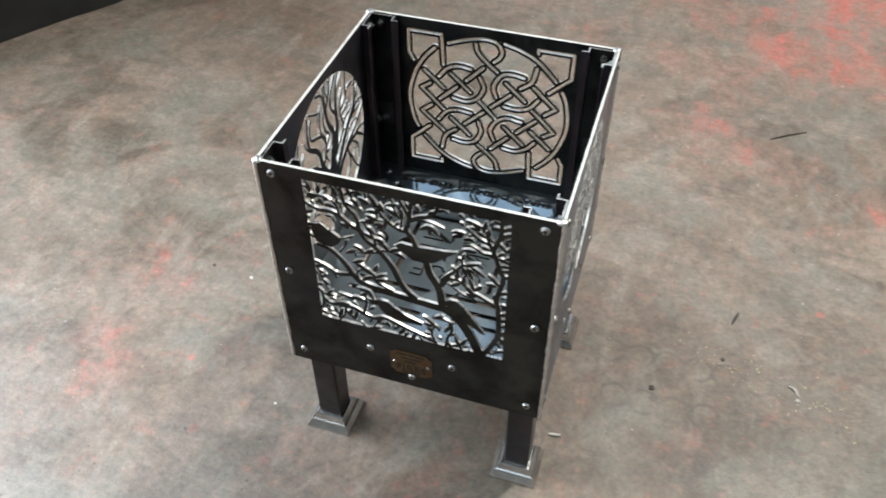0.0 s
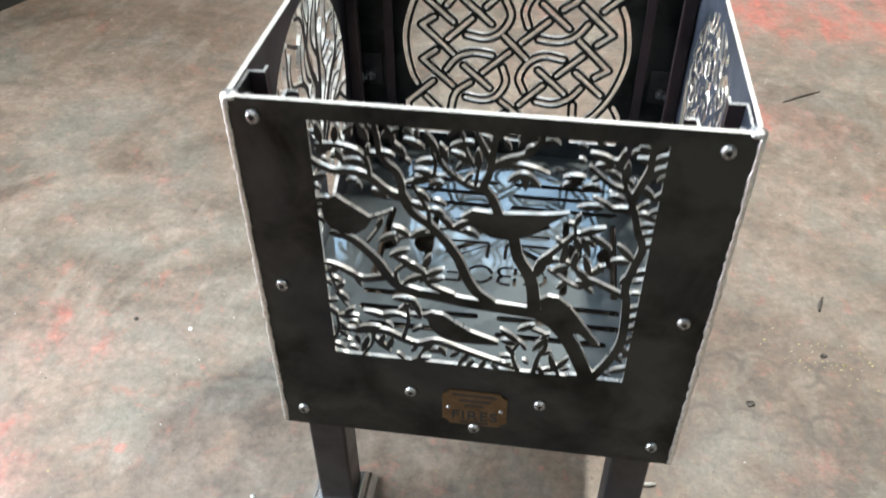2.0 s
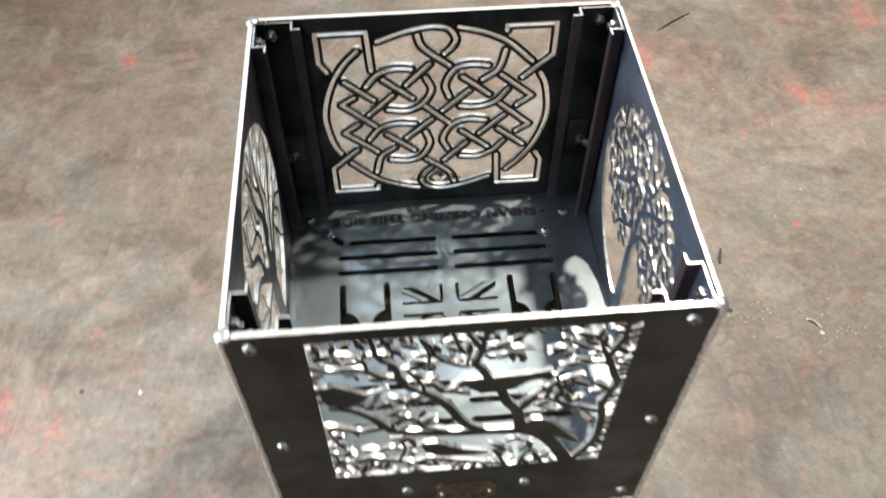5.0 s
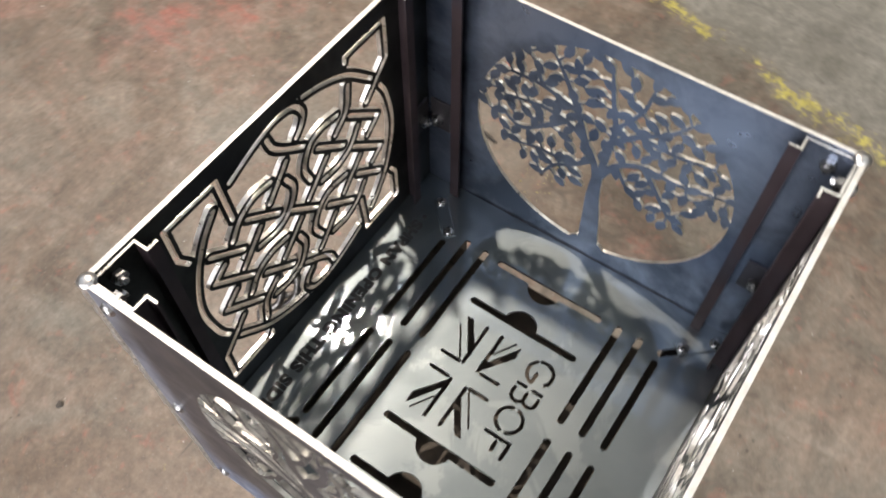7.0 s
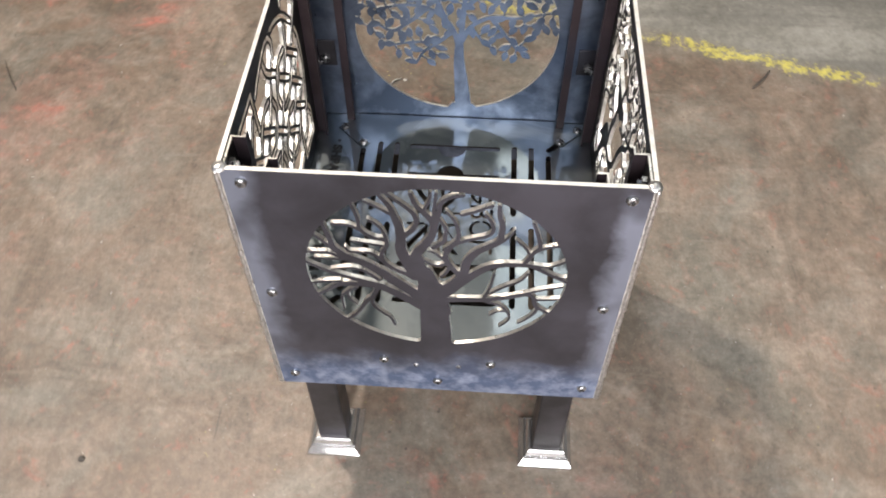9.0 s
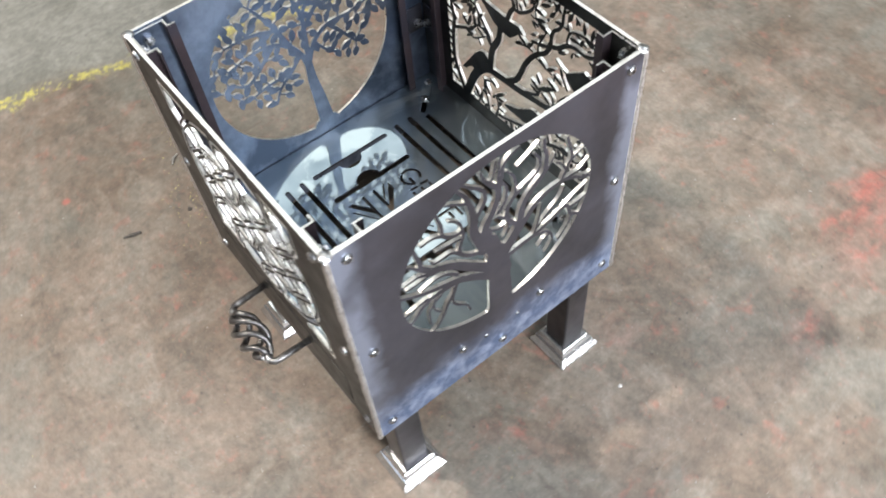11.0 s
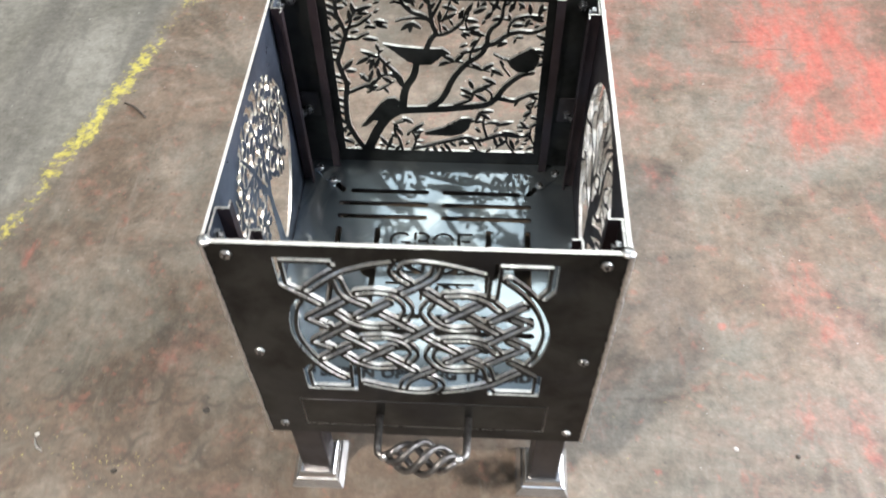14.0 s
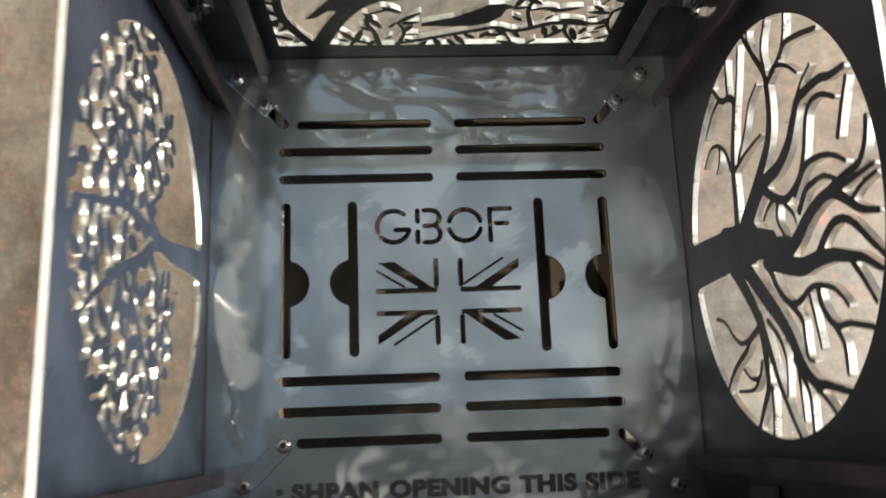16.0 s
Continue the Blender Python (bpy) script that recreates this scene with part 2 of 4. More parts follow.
    pale = n.mix(n.ramp(n.noise(4.5, 9.0, 0.7, 0.3), 0.35, 0.65), (0.145, 0.139, 0.116), (0.262, 0.252, 0.220))
    pale = n.mix(n.ramp(n.noise(20.0, 6.0, 0.7), 0.52, 0.66, 0.0, 0.4), pale, (0.172, 0.164, 0.144))
    streak = n.noise(3.5, 5.0, 0.6, 0.1, n.stretch(3.0, 0.16, 1.0, -18.0))
    pale = n.mix(n.ramp(streak, 0.51, 0.63, 0.0, 0.62), pale, (0.125, 0.119, 0.105))
    edge = n.math("ADD", d, n.math("MULTIPLY", n.math("SUBTRACT", mid, 0.5), 0.16))
    c = n.mix(n.ramp(edge, -0.03, 0.05), c, pale)
    line = n.ramp(n.math("ABSOLUTE", n.math("ADD", n.math("SUBTRACT", d, 0.008), n.math("MULTIPLY", n.math("SUBTRACT", mid, 0.5), 0.07))), 0.010, 0.042, 1.0, 0.0)
    cover = n.math("MULTIPLY", line, n.ramp(n.noise(3.4, 5.0, 0.62), 0.40, 0.58, 0.1, 1.0))
    cover = n.math("MULTIPLY", cover, n.ramp(sep.outputs[1], -0.75, -0.45, 1.0, 0.78))
    c = n.mix(n.ramp(n.math("ADD", n.noise(55.0, 7.0, 0.78), n.math("MULTIPLY", cover, 0.25)), 0.64, 0.74, 0.0, 0.9), c, (0.50, 0.44, 0.10))
    # grain of the surface
    c = n.mix(1.0, c, n.ramp(n.noise(34.0, 9.0, 0.78), 0.30, 0.70, 0.68, 1.30), "MULTIPLY")
    c = n.mix(1.0, c, n.ramp(fine, 0.30, 0.70, 0.80, 1.18), "MULTIPLY")
    pits = n.t.nodes.new("ShaderNodeTexVoronoi")
    pits.inputs["Scale"].default_value = 46.0
    n.link(n.co, pits.inputs["Vector"])
    dot = n.math("MULTIPLY", n.ramp(pits.outputs["Distance"], 0.06, 0.16, 1.0, 0.0), n.ramp(n.noise(9.0, 4.0, 0.6), 0.52, 0.60))
    c = n.mix(n.math("MULTIPLY", dot, 0.75), c, (0.055, 0.045, 0.035))
    # scattered bright specks and relief
    c = n.mix(n.ramp(n.noise(240.0, 2.0), 0.68, 0.74, 0.0, 0.5), c, (0.390, 0.374, 0.351))
    rub = n.noise(26.0, 8.0, 0.74, 0.8, n.stretch(1.0, 0.5, 1.0, -28.0))
    c = n.mix(n.ramp(rub, 0.56, 0.70, 0.0, 0.24), c, (0.330, 0.300, 0.255))
    c = n.mix(n.ramp(rub, 0.44, 0.30, 0.0, 0.26), c, (0.082, 0.070, 0.055))
    # faint tread prints beside the pit: two rows of worn arcs
    for row, shift in ((0.040, 0.0), (0.148, 0.4)):
        cell = n.math("FRACT", n.math("ADD", n.math("MULTIPLY", sep.outputs[0], 17.5), shift))
        across = n.math("MULTIPLY", n.math("SUBTRACT", cell, 0.5), 0.057)
        along = n.math("SUBTRACT", sep.outputs[1], row)
        away = n.math("SQRT", n.math("ADD", n.math("MULTIPLY", across, across), n.math("MULTIPLY", along, along)))
        arc = n.ramp(n.math("ABSOLUTE", n.math("SUBTRACT", away, n.math("ADD", 0.021, n.math("MULTIPLY", mid, 0.012)))), 0.0015, 0.0065, 1.0, 0.0)
        worn = n.math("MULTIPLY", n.ramp(n.noise(11.0, 5.0, 0.6), 0.40, 0.62), n.ramp(n.near(0.50, 0.09, 0.34), 0.10, 0.45))
        c = n.mix(n.math("MULTIPLY", n.math("MULTIPLY", arc, worn), 0.7), c, (0.075, 0.062, 0.048))
    # thin dark scratches
    for turn, seed in ((28.0, 3.1), (-47.0, 7.7)):
        scratch = n.noise(30.0, 2.0, 0.5, 0.0, n.stretch(0.12, 2.2, 1.0, turn + seed))
        c = n.mix(n.math("MULTIPLY", n.ramp(scratch, 0.735, 0.765, 0.0, 0.55), n.ramp(n.noise(3.0 + seed * 0.1, 3.0), 0.48, 0.56)), c, (0.06, 0.05, 0.04))
    n.bump(n.math("ADD", fine, n.math("MULTIPLY", n.noise(24.0, 6.0, 0.65), 1.6)), 0.26, 0.003)
    n.b.inputs["Specular IOR Level"].default_value = 0.5
    return n.done(c, n.ramp(n.math("ADD", n.math("MULTIPLY", mid, 0.5), n.math("MULTIPLY", big, 0.5)), 0.35, 0.65, 0.36, 0.56))


FLOOR = floor_paint()


def plain(name, c0, c1, rough, scale=2.0):
    n = Nodes(name)
    n.bump(n.noise(scale * 20, 4.0), 0.1, 0.003)
    return n.done(n.mix(n.ramp(n.noise(scale, 5.0, 0.6), 0.35, 0.65), c0, c1), rough)


WALL = plain("painted_blockwork", (0.20, 0.19, 0.175), (0.27, 0.26, 0.24), 0.85)
ROOF = plain("roof_sheeting", (0.10, 0.10, 0.098), (0.15, 0.15, 0.145), 0.7)
RUBBER = plain("black_rubber", (0.012, 0.012, 0.012), (0.022, 0.022, 0.021), 0.75, 8.0)
TRAY = plain("ash_dusted_steel", (0.045, 0.034, 0.024), (0.095, 0.072, 0.050), 0.6, 12.0)
SPLINTER = plain("dark_swarf", (0.040, 0.034, 0.028), (0.085, 0.072, 0.060), 0.6, 60.0)
YELLOW = plain("yellow_paint_crumb", (0.42, 0.36, 0.12), (0.56, 0.50, 0.22), 0.6, 60.0)
CHIP = plain("pale_chip", (0.5, 0.48, 0.44), (0.68, 0.66, 0.62), 0.6, 60.0)


# ---- mesh helpers ----
def linked(name, me, mats, parent=None, label=""):
    for m in mats if isinstance(mats, (list, tuple)) else [mats]:
        me.materials.append(m)
    ob = new(name, me)
    ob.parent = parent
    return tagged(ob, label)


def part(name, bm, mats, parent=None, label="", smooth=False):
    me = bpy.data.meshes.new(name)
    bm.to_mesh(me)
    bm.free()
    for p in me.polygons:
        p.use_smooth = smooth
    return linked(name, me, mats, parent, label)


def thing(name, label, category, place=(0, 0, 0), group="", kind=""):
    ob = new(name)
    ob.location = place
    ob.empty_display_size = 0.05
    return tagged(ob, label, category, group, kind)


def box(bm, x0, x1, y0, y1, z0, z1, bevel=0.0):
    made = bmesh.ops.create_cube(bm, size=1.0, matrix=Matrix.LocRotScale(((x0 + x1) / 2, (y0 + y1) / 2, (z0 + z1) / 2), None, (x1 - x0, y1 - y0, z1 - z0)))
    if bevel:
        edges = list({e for v in made["verts"] for e in v.link_edges})
        bmesh.ops.bevel(bm, geom=edges, offset=bevel, segments=2, affect="EDGES", profile=0.5)
    return bm


def tube(bm, pts, radius, sides=8, cap=True):
    """Sweep a round bar along points; radius is a number or a function of the share of the way."""
    pts = [Vector(p) for p in pts]
    rings, up = [], None
    for i, p in enumerate(pts):
        way = (pts[min(i + 1, len(pts) - 1)] - pts[max(i - 1, 0)]).normalized()
        if up is None:
            up = way.orthogonal().normalized()
        up = (up - way * up.dot(way)).normalized()
        side = way.cross(up)
        r = radius(i / (len(pts) - 1)) if callable(radius) else radius
        rings.append([bm.verts.new(p + (up * math.cos(a) + side * math.sin(a)) * r) for a in (k * 2 * math.pi / sides for k in range(sides))])
    for a, b in zip(rings, rings[1:]):
        for k in range(sides):
            bm.faces.new((a[k], a[(k + 1) % sides], b[(k + 1) % sides], b[k]))
    if cap:
        bm.faces.new(rings[0][::-1]), bm.faces.new(rings[-1])
    return bm


def smooth_line(pts, n=5):
    """Catmull-Rom through the points."""
    p = [np.array(q, float) for q in pts]
    p = [2 * p[0] - p[1]] + p + [2 * p[-1] - p[-2]]
    out = []
    for i in range(1, len(p) - 2):
        for k in range(n):
            t = k / n
            out.append(0.5 * (2 * p[i] + (p[i + 1] - p[i - 1]) * t + (2 * p[i - 1] - 5 * p[i] + 4 * p[i + 1] - p[i + 2]) * t * t + (3 * p[i] - p[i - 1] - 3 * p[i + 1] + p[i + 2]) * t ** 3))
    return out + [p[-2]]


class Sheet:
    """A flat steel plate in millimetres, described by a field that is positive in the metal and negative in the cuts."""

    def __init__(self, u0, u1, v0, v1, step=0.8):
        self.u = np.arange(u0 - 2 * step, u1 + 2.5 * step, step)
        self.v = np.arange(v0 - 2 * step, v1 + 2.5 * step, step)
        self.U, self.V = np.meshgrid(self.u, self.v)
        self.rim = np.minimum(np.minimum(self.U - u0, u1 - self.U), np.minimum(self.V - v0, v1 - self.V))
        self.S = np.full_like(self.U, 50.0)

    def window(self, pts, pad):
        p = np.array(pts, float)
        i0, i1 = np.searchsorted(self.u, (p[:, 0].min() - pad, p[:, 0].max() + pad))
        j0, j1 = np.searchsorted(self.v, (p[:, 1].min() - pad, p[:, 1].max() + pad))
        return slice(j0, j1), slice(i0, i1)

    def away(self, pts, w, w0=0.0, w1=0.0):
        """Distance to a line of points, less a half-width that runs from w0 to w1."""
        U, V = self.U[w], self.V[w]
        best = np.full_like(U, 1e3)
        n = len(pts) - 1
        for i, ((ax, ay), (bx, by)) in enumerate(zip(pts, pts[1:])):
            dx, dy = bx - ax, by - ay
            t = np.clip(((U - ax) * dx + (V - ay) * dy) / max(dx * dx + dy * dy, 1e-9), 0, 1)
            half = w0 + (w1 - w0) * (i + t) / n
            best = np.minimum(best, np.hypot(U - ax - t * dx, V - ay - t * dy) - half)
        return best

    def metal(self, pts, w0, w1=None, curved=True):
        pts = smooth_line(pts) if curved and len(pts) > 2 else pts
        w = self.window(pts, max(w0, w1 or w0) + 5)
        self.S[w] = np.maximum(self.S[w], -self.away(pts, w, w0, w0 if w1 is None else w1))

    def slot(self, pts, half, curved=False):
        pts = smooth_line(pts) if curved and len(pts) > 2 else pts
        w = self.window(pts, half + 5)
        self.S[w] = np.minimum(self.S[w], self.away(pts, w, half, half))

    def leaf(self, x, y, angle, a, b):
        """A pointed leaf whose stalk end is at (x, y)."""
        ca, sa = math.cos(angle), math.sin(angle)
        w = self.window([(x - 2 * a, y - 2 * a), (x + 2 * a, y + 2 * a)], 3)
        X, Y = self.U[w] - x, self.V[w] - y
        s, t = X * ca + Y * sa, -X * sa + Y * ca
        k = np.clip(s / (2 * a), 0, 1)
        width = b * np.sin(np.pi * k ** 0.85) ** 0.7
        self.S[w] = np.maximum(self.S[w], np.minimum(width - np.abs(t), np.minimum(s, 2 * a - s)))

    def blob(self, pts):
        """A filled outline."""
        w = self.window(pts, 5)
        U, V = self.U[w], self.V[w]
        inside = np.zeros(U.shape, bool)
        for (ax, ay), (bx, by) in zip(pts, pts[1:] + pts[:1]):
            hit = ((ay > V) != (by > V)) & (U < (bx - ax) * (V - ay) / ((by - ay) or 1e-9) + ax)
            inside ^= hit
        d = self.away(pts + pts[:1], w)
        self.S[w] = np.maximum(self.S[w], np.where(inside, d, -d))

    def build(self, name, place, thick, mats, parent, label, flip=False):
        """Cut the plate out of the field; place(u, v, d) gives the spot in metres, d is the depth from the outer face."""
        S = np.minimum(self.S, self.rim)
        solid = S > 0
        verts, faces, slots = [], [], []

        def add(poly, slot):
            n = len(verts)
            verts.extend(poly)
            faces.append(tuple(range(n, n + len(poly))) if not flip else tuple(range(n + len(poly) - 1, n - 1, -1)))
            slots.append(slot)

        def caps(poly):
            add([(x, y, 0.0) for x, y in poly], 0)
            add([(x, y, thick) for x, y in poly[::-1]], 0)

        full = solid[:-1, :-1] & solid[1:, :-1] & solid[:-1, 1:] & solid[1:, 1:]
        some = (solid[:-1, :-1] | solid[1:, :-1] | solid[:-1, 1:] | solid[1:, 1:]) & ~full
        open_runs = {}
        for j in range(full.shape[0] + 1):
            runs = set()
            if j < full.shape[0]:
                flat = np.diff(np.r_[0, full[j].astype(np.int8), 0])
                runs = set(zip(np.flatnonzero(flat == 1).tolist(), np.flatnonzero(flat == -1).tolist()))
            for run in [r for r in open_runs if r not in runs]:
                j0 = open_runs.pop(run)
                ua, ub, va, vb = self.u[run[0]], self.u[run[1]], self.v[j0], self.v[j]
                caps([(ua, va), (ub, va), (ub, vb), (ua, vb)])
            for run in sorted(runs):
                open_runs.setdefault(run, j)
        for j, i in zip(*np.nonzero(some)):
            ring = [(i, j), (i + 1, j), (i + 1, j + 1), (i, j + 1)]
            poly, cuts = [], []
            for (ia, ja), (ib, jb) in zip(ring, ring[1:] + ring[:1]):
                a, b = S[ja, ia], S[jb, ib]
                if a > 0:
                    poly.append((self.u[ia], self.v[ja]))
                if (a > 0) != (b > 0):
                    t = a / (a - b)
                    p = (self.u[ia] + (self.u[ib] - self.u[ia]) * t, self.v[ja] + (self.v[jb] - self.v[ja]) * t)
                    poly.append(p)
                    cuts.append((p, a > 0))
            if len(poly) > 2:
                caps(poly)
            if cuts and not cuts[0][1]:
                cuts = cuts[1:] + cuts[:1]
            for (p, _), (q, _) in zip(cuts[::2], cuts[1::2]):
                add([(*p, 0.0), (*p, thick), (*q, thick), (*q, 0.0)], 2 if len(mats) > 2 and min(p[1], q[1]) > self.v[-1] - 4.0 else 1)
        me = bpy.data.meshes.new(name)
        me.from_pydata([place(u / 1000, v / 1000, d / 1000) for u, v, d in verts], [], faces)
        me.polygons.foreach_set("material_index", np.array(slots, np.int32))
        return linked(name, me, mats, parent, label)


# ---- the workshop ----
def workshop():
    bm = bmesh.new()
    box(bm, -30, 30, -30, 30, -0.2, 0.0)
    tagged(part("floor", bm, FLOOR), "worn stained workshop concrete with red paint and yellow line", "floor", kind="structure")
    t = 0.2

    def wall(name, pieces):
        bm = bmesh.new()
        for p in pieces:
            box(bm, *p)
        tagged(part(name, bm, WALL), "plain grey workshop wall", "wall", kind="structure")

    x0, x1, y0, y1, h = ROOM_X0, ROOM_X1, ROOM_Y0, ROOM_Y1, ROOM_Z
    wall("wall_west", [(x0 - t, x0, y0, DOOR_Y0, 0, h), (x0 - t, x0, DOOR_Y1, y1, 0, h), (x0 - t, x0, DOOR_Y0, DOOR_Y1, DOOR_H, h)])
    wall("wall_east", [(x1, x1 + t, y0, y1, 0, h)])
    wall("wall_south", [(x0 - t, x1 + t, y0 - t, y0, 0, h)])
    wall("wall_north", [(x0 - t, x1 + t, y1, y1 + t, 0, h)])
    xs = sorted({x0 - t, x1 + t, *(r[0] + s * r[2] / 2 for r in ROOFLIGHTS for s in (-1, 1))})
    ys = sorted({y0 - t, y1 + t, *(r[1] + s * r[3] / 2 for r in ROOFLIGHTS for s in (-1, 1))})
    bm = bmesh.new()
    for xa, xb in zip(xs, xs[1:]):
        for ya, yb in zip(ys, ys[1:]):
            cx, cy = (xa + xb) / 2, (ya + yb) / 2
            if not any(abs(cx - r[0]) < r[2] / 2 and abs(cy - r[1]) < r[3] / 2 for r in ROOFLIGHTS):
                box(bm, xa, xb, ya, yb, h, h + 0.1)
    tagged(part("ceiling", bm, ROOF), "grey sheeted workshop roof with roof lights", "ceiling", kind="structure")


workshop()

# ---- the fire pit ----
W, TOP, BOT = 0.210, 0.638, 0.223
CU, CV, CR = 0.0, 482.0, 141.0
pit = thing("fire_pit", "square laser-cut steel fire pit on four legs, on concrete", "fire pit")


def front(u, v, d):
    return (u, -W + d, v)


def back(u, v, d):
    return (u, W - d, v)


def left(u, v, d):
    return (-W + d, u, v)


def right(u, v, d):
    return (W - d, u, v)


PLATE = [STEEL, EDGE, RIM]
BIG = (-210.0, 210.0, 223.0, 638.0)
SMALL = (-205.3, 205.3, 223.0, 638.0)


def birds_panel():
    s = Sheet(*BIG)
    s.S = -np.minimum(143.5 - np.abs(s.U - 0.5), np.minimum(s.V - 346.0, 621.0 - s.V))
    m = s.metal

    def blade(x0, y0, x1, y1):
        """A pointed leaf from its stalk end to its tip."""
        length = math.hypot(x1 - x0, y1 - y0)
        s.leaf(x0, y0, math.atan2(y1 - y0, x1 - x0), 0.52 * length + 0.6, min(max(0.21 * length, 1.9), 3.1))

    # trunk, vine, limbs and twigs
    m([(112, 339), (91, 389), (73, 416), (52, 431)], 7.5, 7)
    m([(112, 342), (126, 371), (135, 399), (135, 431), (133, 454), (130, 473), (134, 496), (138, 517), (132, 534), (127, 551), (123, 564), (127, 580), (132, 597), (132, 611), (133, 628)], 4.2, 2.6)
    m([(57, 428), (19, 431), (-9, 433), (-36, 437), (-58, 440), (-74, 446), (-84, 458), (-92, 473), (-102, 486), (-116, 499), (-132, 504)], 6.5, 3.0)
    m([(52, 431), (49, 459), (44, 476), (35, 492), (31, 506), (29, 521)], 6.0, 4.5)
    m([(-87, 456), (-108, 451), (-119, 457), (-131, 464), (-141, 467)], 3.6, 2.0)
    m([(11, 437), (-2, 448), (-11, 464), (-18, 483), (-25, 497), (-33, 509), (-44, 522), (-56, 531), (-63, 541), (-67, 552), (-68, 567), (-72, 577), (-80, 585), (-85, 595), (-86, 608), (-88, 620)], 4.8, 2.0)
    m([(-66, 549), (-81, 556), (-94, 568), (-109, 573), (-124, 572), (-136, 576), (-145, 582)], 3.6, 2.4)
    m([(-62, 544), (-66, 553)], 3.6, 3.0)
    m([(15, 541), (9, 557), (2, 569), (6, 582), (8, 598), (11, 624)], 3.8, 2.4)
    m([(2, 566), (-9, 567), (-23, 576), (-33, 587), (-36, 596)], 3.0, 1.6)
    m([(7, 587), (20, 596), (34, 602), (45, 615), (47, 623)], 3.4, 2.0)
    m([(12, 591), (29, 592), (43, 590), (54, 586)], 2.4, 1.0)
    m([(8, 592), (2, 604), (-5, 619)], 2.8, 1.8)
    m([(-7, 588), (-13, 601), (-15, 608)], 1.6, 1.2)
    m([(-5, 571), (-3, 587)], 1.6, 1.2)
    m([(-137, 597), (-119, 598), (-104, 594), (-96, 585), (-94, 570)], 2.2, 1.6)
    m([(122, 564), (118, 574), (104, 580), (92, 590), (86, 596)], 2.6, 1.4)
    m([(124, 557), (109, 556), (102, 561), (92, 566)], 2.4, 1.4)
    m([(120, 570), (115, 582), (111, 596), (105, 604)], 2.0, 1.2)
    m([(51, 477), (53, 490), (63, 503), (76, 519), (81, 526), (93, 528)], 3.2, 1.6)
    m([(81, 525), (80, 537), (81, 545)], 1.4, 1.0)
    m([(132, 458), (117, 466), (104, 473), (91, 478), (82, 491), (72, 495), (62, 492)], 2.8, 1.4)
    m([(104, 473), (90, 466), (78, 471), (61, 484)], 1.8, 1.2)
    m([(-51, 467), (-45, 451), (-24, 441)], 2.0, 2.4)
    m([(-74, 446), (-76, 464), (-62, 475), (-51, 467)], 1.8, 1.4)
    m([(-119, 381), (-91, 383), (-72, 374), (-57, 370), (-42, 376), (-25, 371), (-2, 363), (24, 354), (41, 349)], 3.4, 2.6)
    m([(-137, 382), (-119, 381)], 2.0, 2.4)
    m([(-72, 378), (-66, 405), (-69, 424)], 2.2, 1.4)
    m([(-66, 405), (-79, 407), (-89, 403)], 1.4, 1.2)
    m([(-101, 381), (-104, 365), (-115, 345)], 1.8, 1.4)
    m([(56, 338), (60, 368), (66, 384), (64, 400), (51, 407)], 2.4, 1.6)
    m([(41, 346), (35, 370), (41, 387)], 2.0, 1.4)
    m([(82, 343), (78, 357), (73, 370)], 1.8, 1.2)
    m([(-60, 343), (-55, 357), (-47, 369)], 1.6, 1.2)
    m([(-156, 336), (-145, 361), (-137, 382), (-137, 404)], 2.0, 1.2)
    m([(-140, 458), (-136, 443), (-130, 422), (-125, 413)], 1.2, 1.0)
    m([(-44, 525), (-46, 540), (-54, 556), (-59, 567)], 1.8, 1.2)
    m([(-55, 572), (-40, 575), (-30, 576)], 1.6, 1.2)
    m([(-40, 575), (-38, 589), (-42, 601)], 1.6, 1.0)
    m([(-34, 520), (-23, 521), (-9, 516)], 1.6, 1.2)
    m([(-42, 514), (-58, 509), (-72, 505)], 1.6, 1.2)
    m([(-100, 498), (-91, 512), (-86, 522)], 1.4, 1.0)
    m([(-97, 525), (-87, 529), (-77, 535)], 1.4, 1.0)
    # leaves, limb by limb
    for leaf in [(-133, 599, -136, 617), (-122, 601, -120, 616), (-94, 604, -101, 620), (-72, 605, -79, 621), (-47, 601, -63, 609), (-63, 592, -72, 604), (-36, 597, -46, 616), (-72, 591, -84, 595), (-37, 590, -53, 588), (-40, 576, -55, 580)]:
        blade(*leaf)
    for leaf in [(-42, 571, -63, 566), (-98, 583, -114, 584), (-116, 581, -121, 593), (-29, 592, -34, 606), (-61, 546, -45, 538), (-54, 559, -45, 549), (-41, 551, -31, 546), (-45, 540, -32, 536), (-56, 531, -47, 525), (-24, 521, -35, 534)]:
        blade(*leaf)
    for leaf in [(-24, 521, -6, 532), (-15, 521, -2, 514), (-62, 508, -76, 517), (-74, 509, -90, 499), (-62, 506, -48, 517), (-94, 556, -81, 549), (-91, 515, -86, 525), (-7, 611, -25, 606), (-8, 590, -24, 600), (-3, 586, -4, 603)]:
        blade(*leaf)
    for leaf in [(-148, 560, -133, 568), (-149, 538, -131, 543), (-153, 529, -138, 535), (-140, 591, -125, 595), (-116, 592, -106, 595), (-96, 590, -94, 600), (-97, 592, -88, 593)]:
        blade(*leaf)
    for leaf in [(17, 616, 22, 607), (27, 618, 43, 619), (35, 585, 22, 576), (34, 585, 47, 573), (34, 585, 36, 570), (84, 585, 67, 584), (82, 581, 67, 576), (95, 578, 82, 575), (107, 601, 86, 609), (108, 594, 111, 613)]:
        blade(*leaf)
